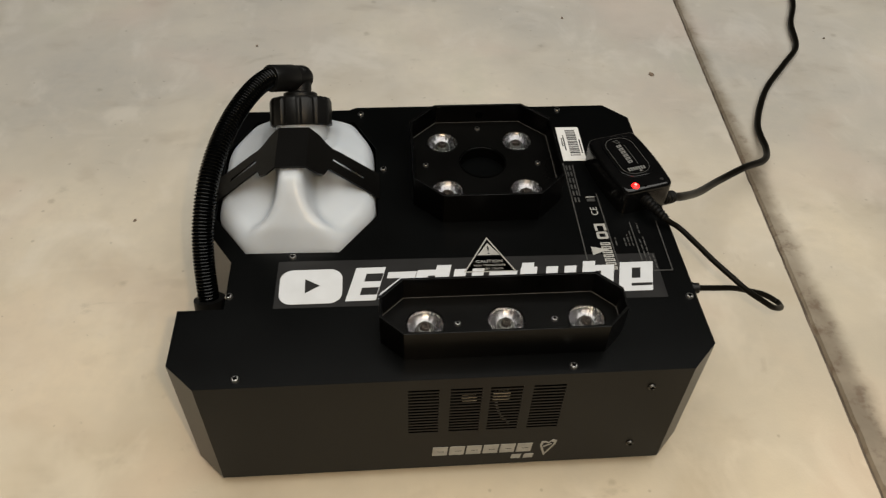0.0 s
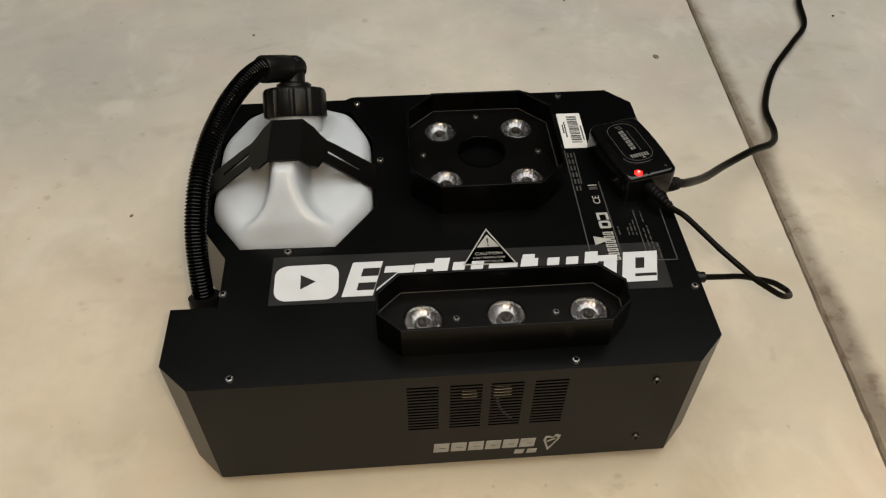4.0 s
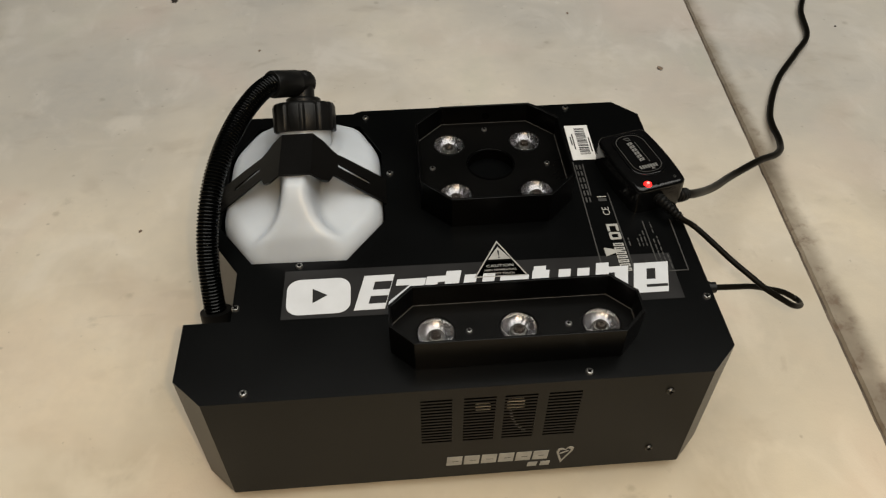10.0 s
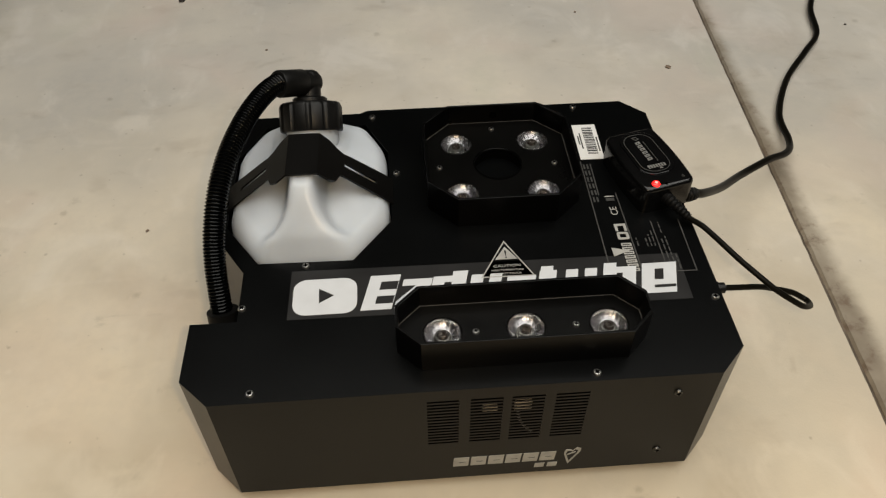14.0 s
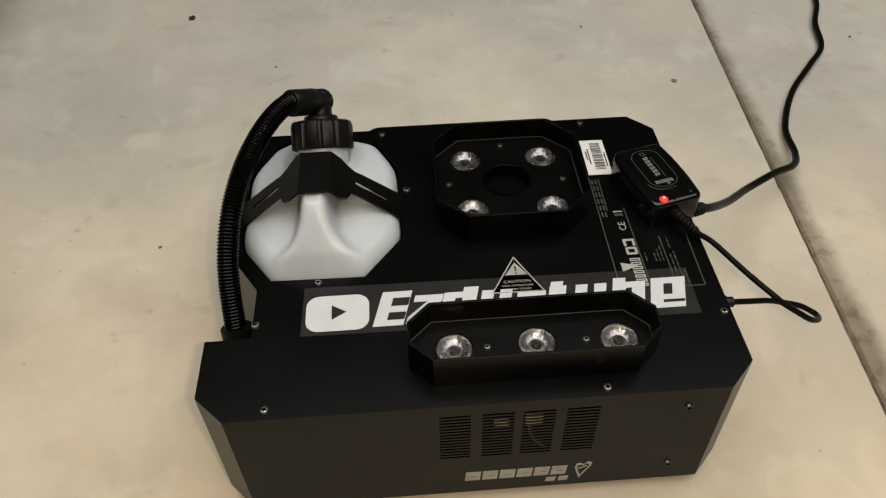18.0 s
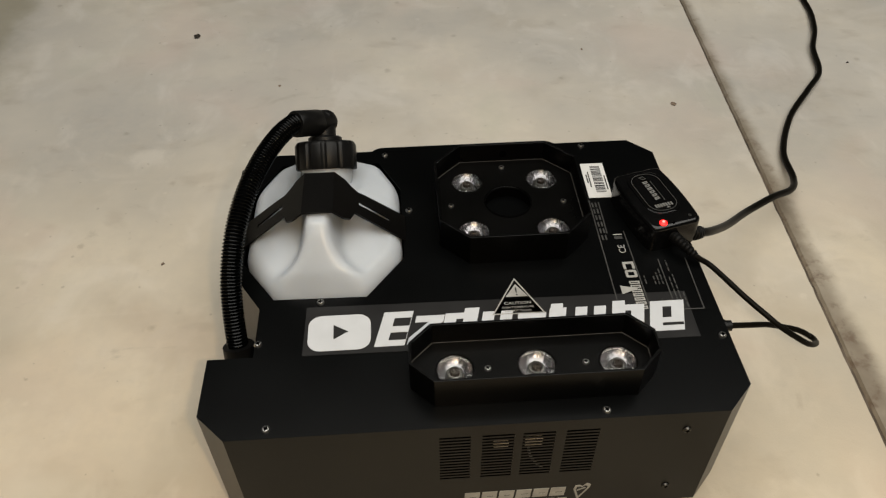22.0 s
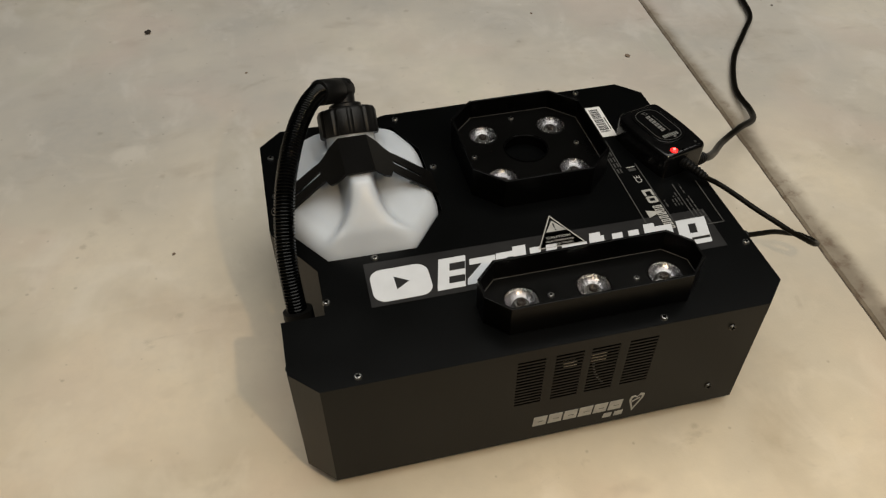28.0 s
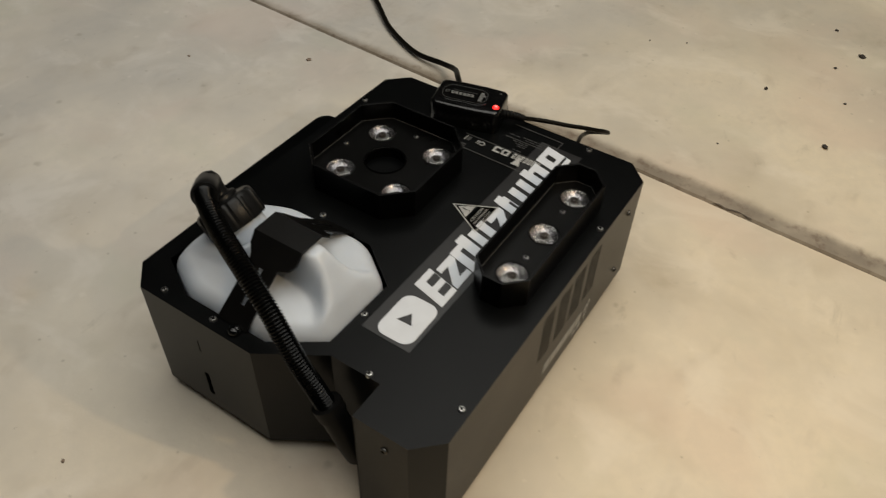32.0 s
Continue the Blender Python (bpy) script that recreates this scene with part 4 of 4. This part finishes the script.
# ---- wireless receiver box on top, with its leads ----
RX = BASE @ pose(0.1715, 0.2004, TOP, 0, 0, 14.2)
rx = holder("remote_receiver", RX, "glossy black plastic wireless receiver box with a lit red indicator", "receiver box")
HB = 0.0255
barrel = lambda loop, k: [(x * (1 + k * (1 - (y / 0.0375) ** 2)), y) for x, y in loop]
side = [(x, y) for y in [0.031 - 0.0062 * i for i in range(1, 10)] for x in (-0.0225,)]
outline = rounded(-0.0225, 0.0225, -0.0375, 0.0375, 0.006)
outline = outline[:14] + side + outline[14:] + [(-x, -y) for x, y in side]
body = plate(barrel(outline, 0.11), 0.0, HB)
rim = [e for e in body.edges if e.verts[0].co.z > HB - 0.0005 and e.verts[1].co.z > HB - 0.0005 and len(e.link_faces) == 2]
bmesh.ops.bevel(body, geom=rim, offset=0.0036, segments=4, affect="EDGES", profile=0.5)
shell = part("case", body, M_GLOSS, rx, smooth=True)
part("raised_panel", plate(rounded(-0.0160, 0.0160, -0.0220, 0.0325, 0.0125), HB, HB + 0.0010, edge=0.0005), M_GLOSS, shell)
part("panel_groove", ring(rounded(-0.0132, 0.0132, -0.0192, 0.0297, 0.0110), rounded(-0.0127, 0.0127, -0.0187, 0.0292, 0.0106), HB + 0.0010, HB + 0.0012), M_DIM, shell)
part("indicator", lathe([(0.0036, -0.0006), (0.0033, 0.0007), (0.0020, 0.0016), (0, 0.0019)], 20), M_LED, rx, "lit red indicator lamp", smooth=True,
     at=Matrix.Translation((-0.0114, -0.0318, HB)))
part("indicator_core", lathe([(0.0014, 0.0014), (0.0011, 0.0022), (0, 0.0025)], 16), M_LED_CORE, rx, smooth=True, at=Matrix.Translation((-0.0114, -0.0318, HB)))
for k in range(6):
    part("name_block", plate([(-0.0036, 0.0165 - k * 0.0043), (0.0010, 0.0173 - k * 0.0043), (0.0010, 0.0204 - k * 0.0043), (-0.0036, 0.0196 - k * 0.0043)], HB + 0.0010, HB + 0.0013,
                             [[(-0.0020, 0.0177 - k * 0.0043), (-0.0006, 0.0180 - k * 0.0043), (-0.0006, 0.0191 - k * 0.0043), (-0.0020, 0.0188 - k * 0.0043)]]), M_MID, shell)
part("cone_emblem", ring([(-0.0040, 0.0262), (0.0008, 0.0268), (0.0022, 0.0228), (-0.0012, 0.0222)], [(-0.0026, 0.0254), (0.0004, 0.0259), (0.0013, 0.0235), (-0.0008, 0.0231)], HB + 0.0010, HB + 0.0013), M_DIM, shell)
for k in range(9):
    part("small_print", box(0.0036, 0.0043, 0.0168 - k * 0.0030, 0.0190 - k * 0.0030, HB + 0.0010, HB + 0.0013), M_DIM, shell)
for k in range(7):
    part("name_block", box(-0.0082 + k * 0.0024, -0.0066 + k * 0.0024, -0.0146, -0.0106, HB + 0.0010, HB + 0.0013), M_MID, shell)
part("print_wedge", plate([(0.0004, -0.0168), (0.0040, -0.0168), (0.0022, -0.0146)], HB + 0.0010, HB + 0.0013), M_MID, shell)
part("case_screw", lathe([(0, 0.0004), (0.0014, 0.0004), (0.0014, -0.0004)], 14), M_SCREW_DARK, shell, at=Matrix.Translation((0.0145, -0.0300, HB)))
# flat near-black disc in place of a shaded hole
part("button_hole", lathe([(0, 0.0002), (0.0012, 0.0002), (0.0012, -0.0004)], 14), M_RECESS_SHADE, shell, at=Matrix.Translation((-0.0030, -0.0340, HB)))


def boot(points, r0, r1, parent):
    ln = evenly(spline(points, 8), 0.0011)
    n = len(ln)
    return part("strain_relief", tube(ln, lambda i: (r0 + (r1 - r0) * i / n) * (1.0 if i % 3 else 0.80), 16), M_BOOT, parent, "black ribbed cable boot", smooth=True)


def lead(name, label, points, r, boots, group=""):
    e = holder(name, Matrix.Identity(4), label, "cable", group)
    pts = spline(points, 14)
    part("sheath", tube(pts, r, 14), M_CABLE, e, smooth=True)
    for p, r0, r1 in boots:
        boot(p, r0, r1, e)
    return e


wl = lambda *q: tuple(BASE @ Vector(q))
cord = [(0.1926, 0.1793, 0.1420), (0.2056, 0.1863, 0.1370), (0.2228, 0.2005, 0.1240), (0.2625, 0.2480, 0.0860), (0.3072, 0.3000, 0.0540), (0.3530, 0.3370, 0.0410), (0.3890, 0.3660, 0.0260),
        (0.4080, 0.4010, 0.0140), (0.4200, 0.4600, 0.0070), (0.4560, 0.5330, 0.0062), (0.5020, 0.5920, 0.0080), (0.5370, 0.6390, 0.0070), (0.5520, 0.7000, 0.0080), (0.5790, 0.7630, 0.0070),
        (0.5980, 0.8500, 0.0044), (0.6000, 1.0200, 0.0044), (0.6400, 1.3000, 0.0044), (0.8000, 1.8000, 0.0044), (0.8500, 2.8000, 0.0044)]
lead("power_cord", "black round power cord trailing over the concrete floor", cord, 0.0039,
     [([(0.1916, 0.1798, 0.1420), (0.2001, 0.1828, 0.1395), (0.2076, 0.1885, 0.1350)], 0.0068, 0.0056)])
link = [wl(0.1775, 0.1680, 0.1510), wl(0.1850, 0.1520, 0.1500), wl(0.1935, 0.1440, 0.1450), wl(0.2045, 0.1390, 0.1395), wl(0.2145, 0.1240, 0.1365), wl(0.2260, 0.1075, 0.1320),
        wl(0.2375, 0.0930, 0.1280), wl(0.2480, 0.0830, 0.1230), wl(0.2600, 0.0775, 0.1165), wl(0.2730, 0.0765, 0.1075), wl(0.2860, 0.0845, 0.0965), wl(0.2905, 0.0935, 0.0905),
        wl(0.2885, 0.0985, 0.0895), wl(0.2790, 0.1020, 0.0935), wl(0.2640, 0.1020, 0.0990), wl(0.2470, 0.0985, 0.1075), wl(0.2280, 0.0935, 0.1145), wl(0.2090, 0.0905, 0.1190)]
receiver_lead = lead("receiver_lead", "thin black looped lead from receiver box into the fog machine", link, 0.0024,
     [([wl(0.1765, 0.1690, 0.1512), wl(0.1840, 0.1535, 0.1502), wl(0.1930, 0.1450, 0.1445)], 0.0056, 0.0038)])
plug_line = [Vector(wl(x, 0.0905, 0.1190)) for x in (0.1970, 0.2005, 0.2007, 0.2060, 0.2062, 0.2110)]
part("plug", tube(plug_line, lambda i: (0.0064, 0.0064, 0.0054, 0.0054, 0.0044, 0.0044)[i], 18), M_BLACK, receiver_lead, "small stepped black plug", smooth=True)

# ---- crumbs and grit on the floor ----
rnd = random.Random(21)


def crumb(x, y, r, material, label):
    bm = bmesh.new()
    bmesh.ops.create_icosphere(bm, subdivisions=2, radius=r)
    for v in bm.verts:
        v.co *= 1 + 0.55 * noise.noise(v.co / r * 1.3 + Vector((x * 90, y * 90, 0)))
        v.co.x *= 1.3
        v.co.z *= 0.55
    low = min(v.co.z for v in bm.verts)
    ob = finish("crumb", bm, material, smooth=True, at=pose(x, y, -low, 0, 0, rnd.uniform(0, 360)))
    return tagged(ob, label, "debris", "grit on the floor")


for x, y, r in ((-0.366, 0.799, 0.0052), (0.838, -0.103, 0.0055), (0.561, -0.120, 0.0048), (0.656, -0.009, 0.0034), (0.900, -0.049, 0.0030),
                (0.778, -0.078, 0.0028), (0.686, -0.115, 0.0024), (0.683, 0.187, 0.0017), (0.711, 0.136, 0.0014), (0.483, 0.002, 0.0015),
                (0.593, 0.670, 0.0018)):
    crumb(x, y, r * 0.78, M_DIRT, "dark crumb of dirt lying on the concrete")
for x, y, r in ((0.314, 0.579, 0.0042), (-0.317, 0.309, 0.0022), (-0.226, 0.655, 0.0020), (0.215, 0.729, 0.0022)):
    crumb(x, y, r * 0.72, M_TAN, "small tan crumb lying on the concrete")
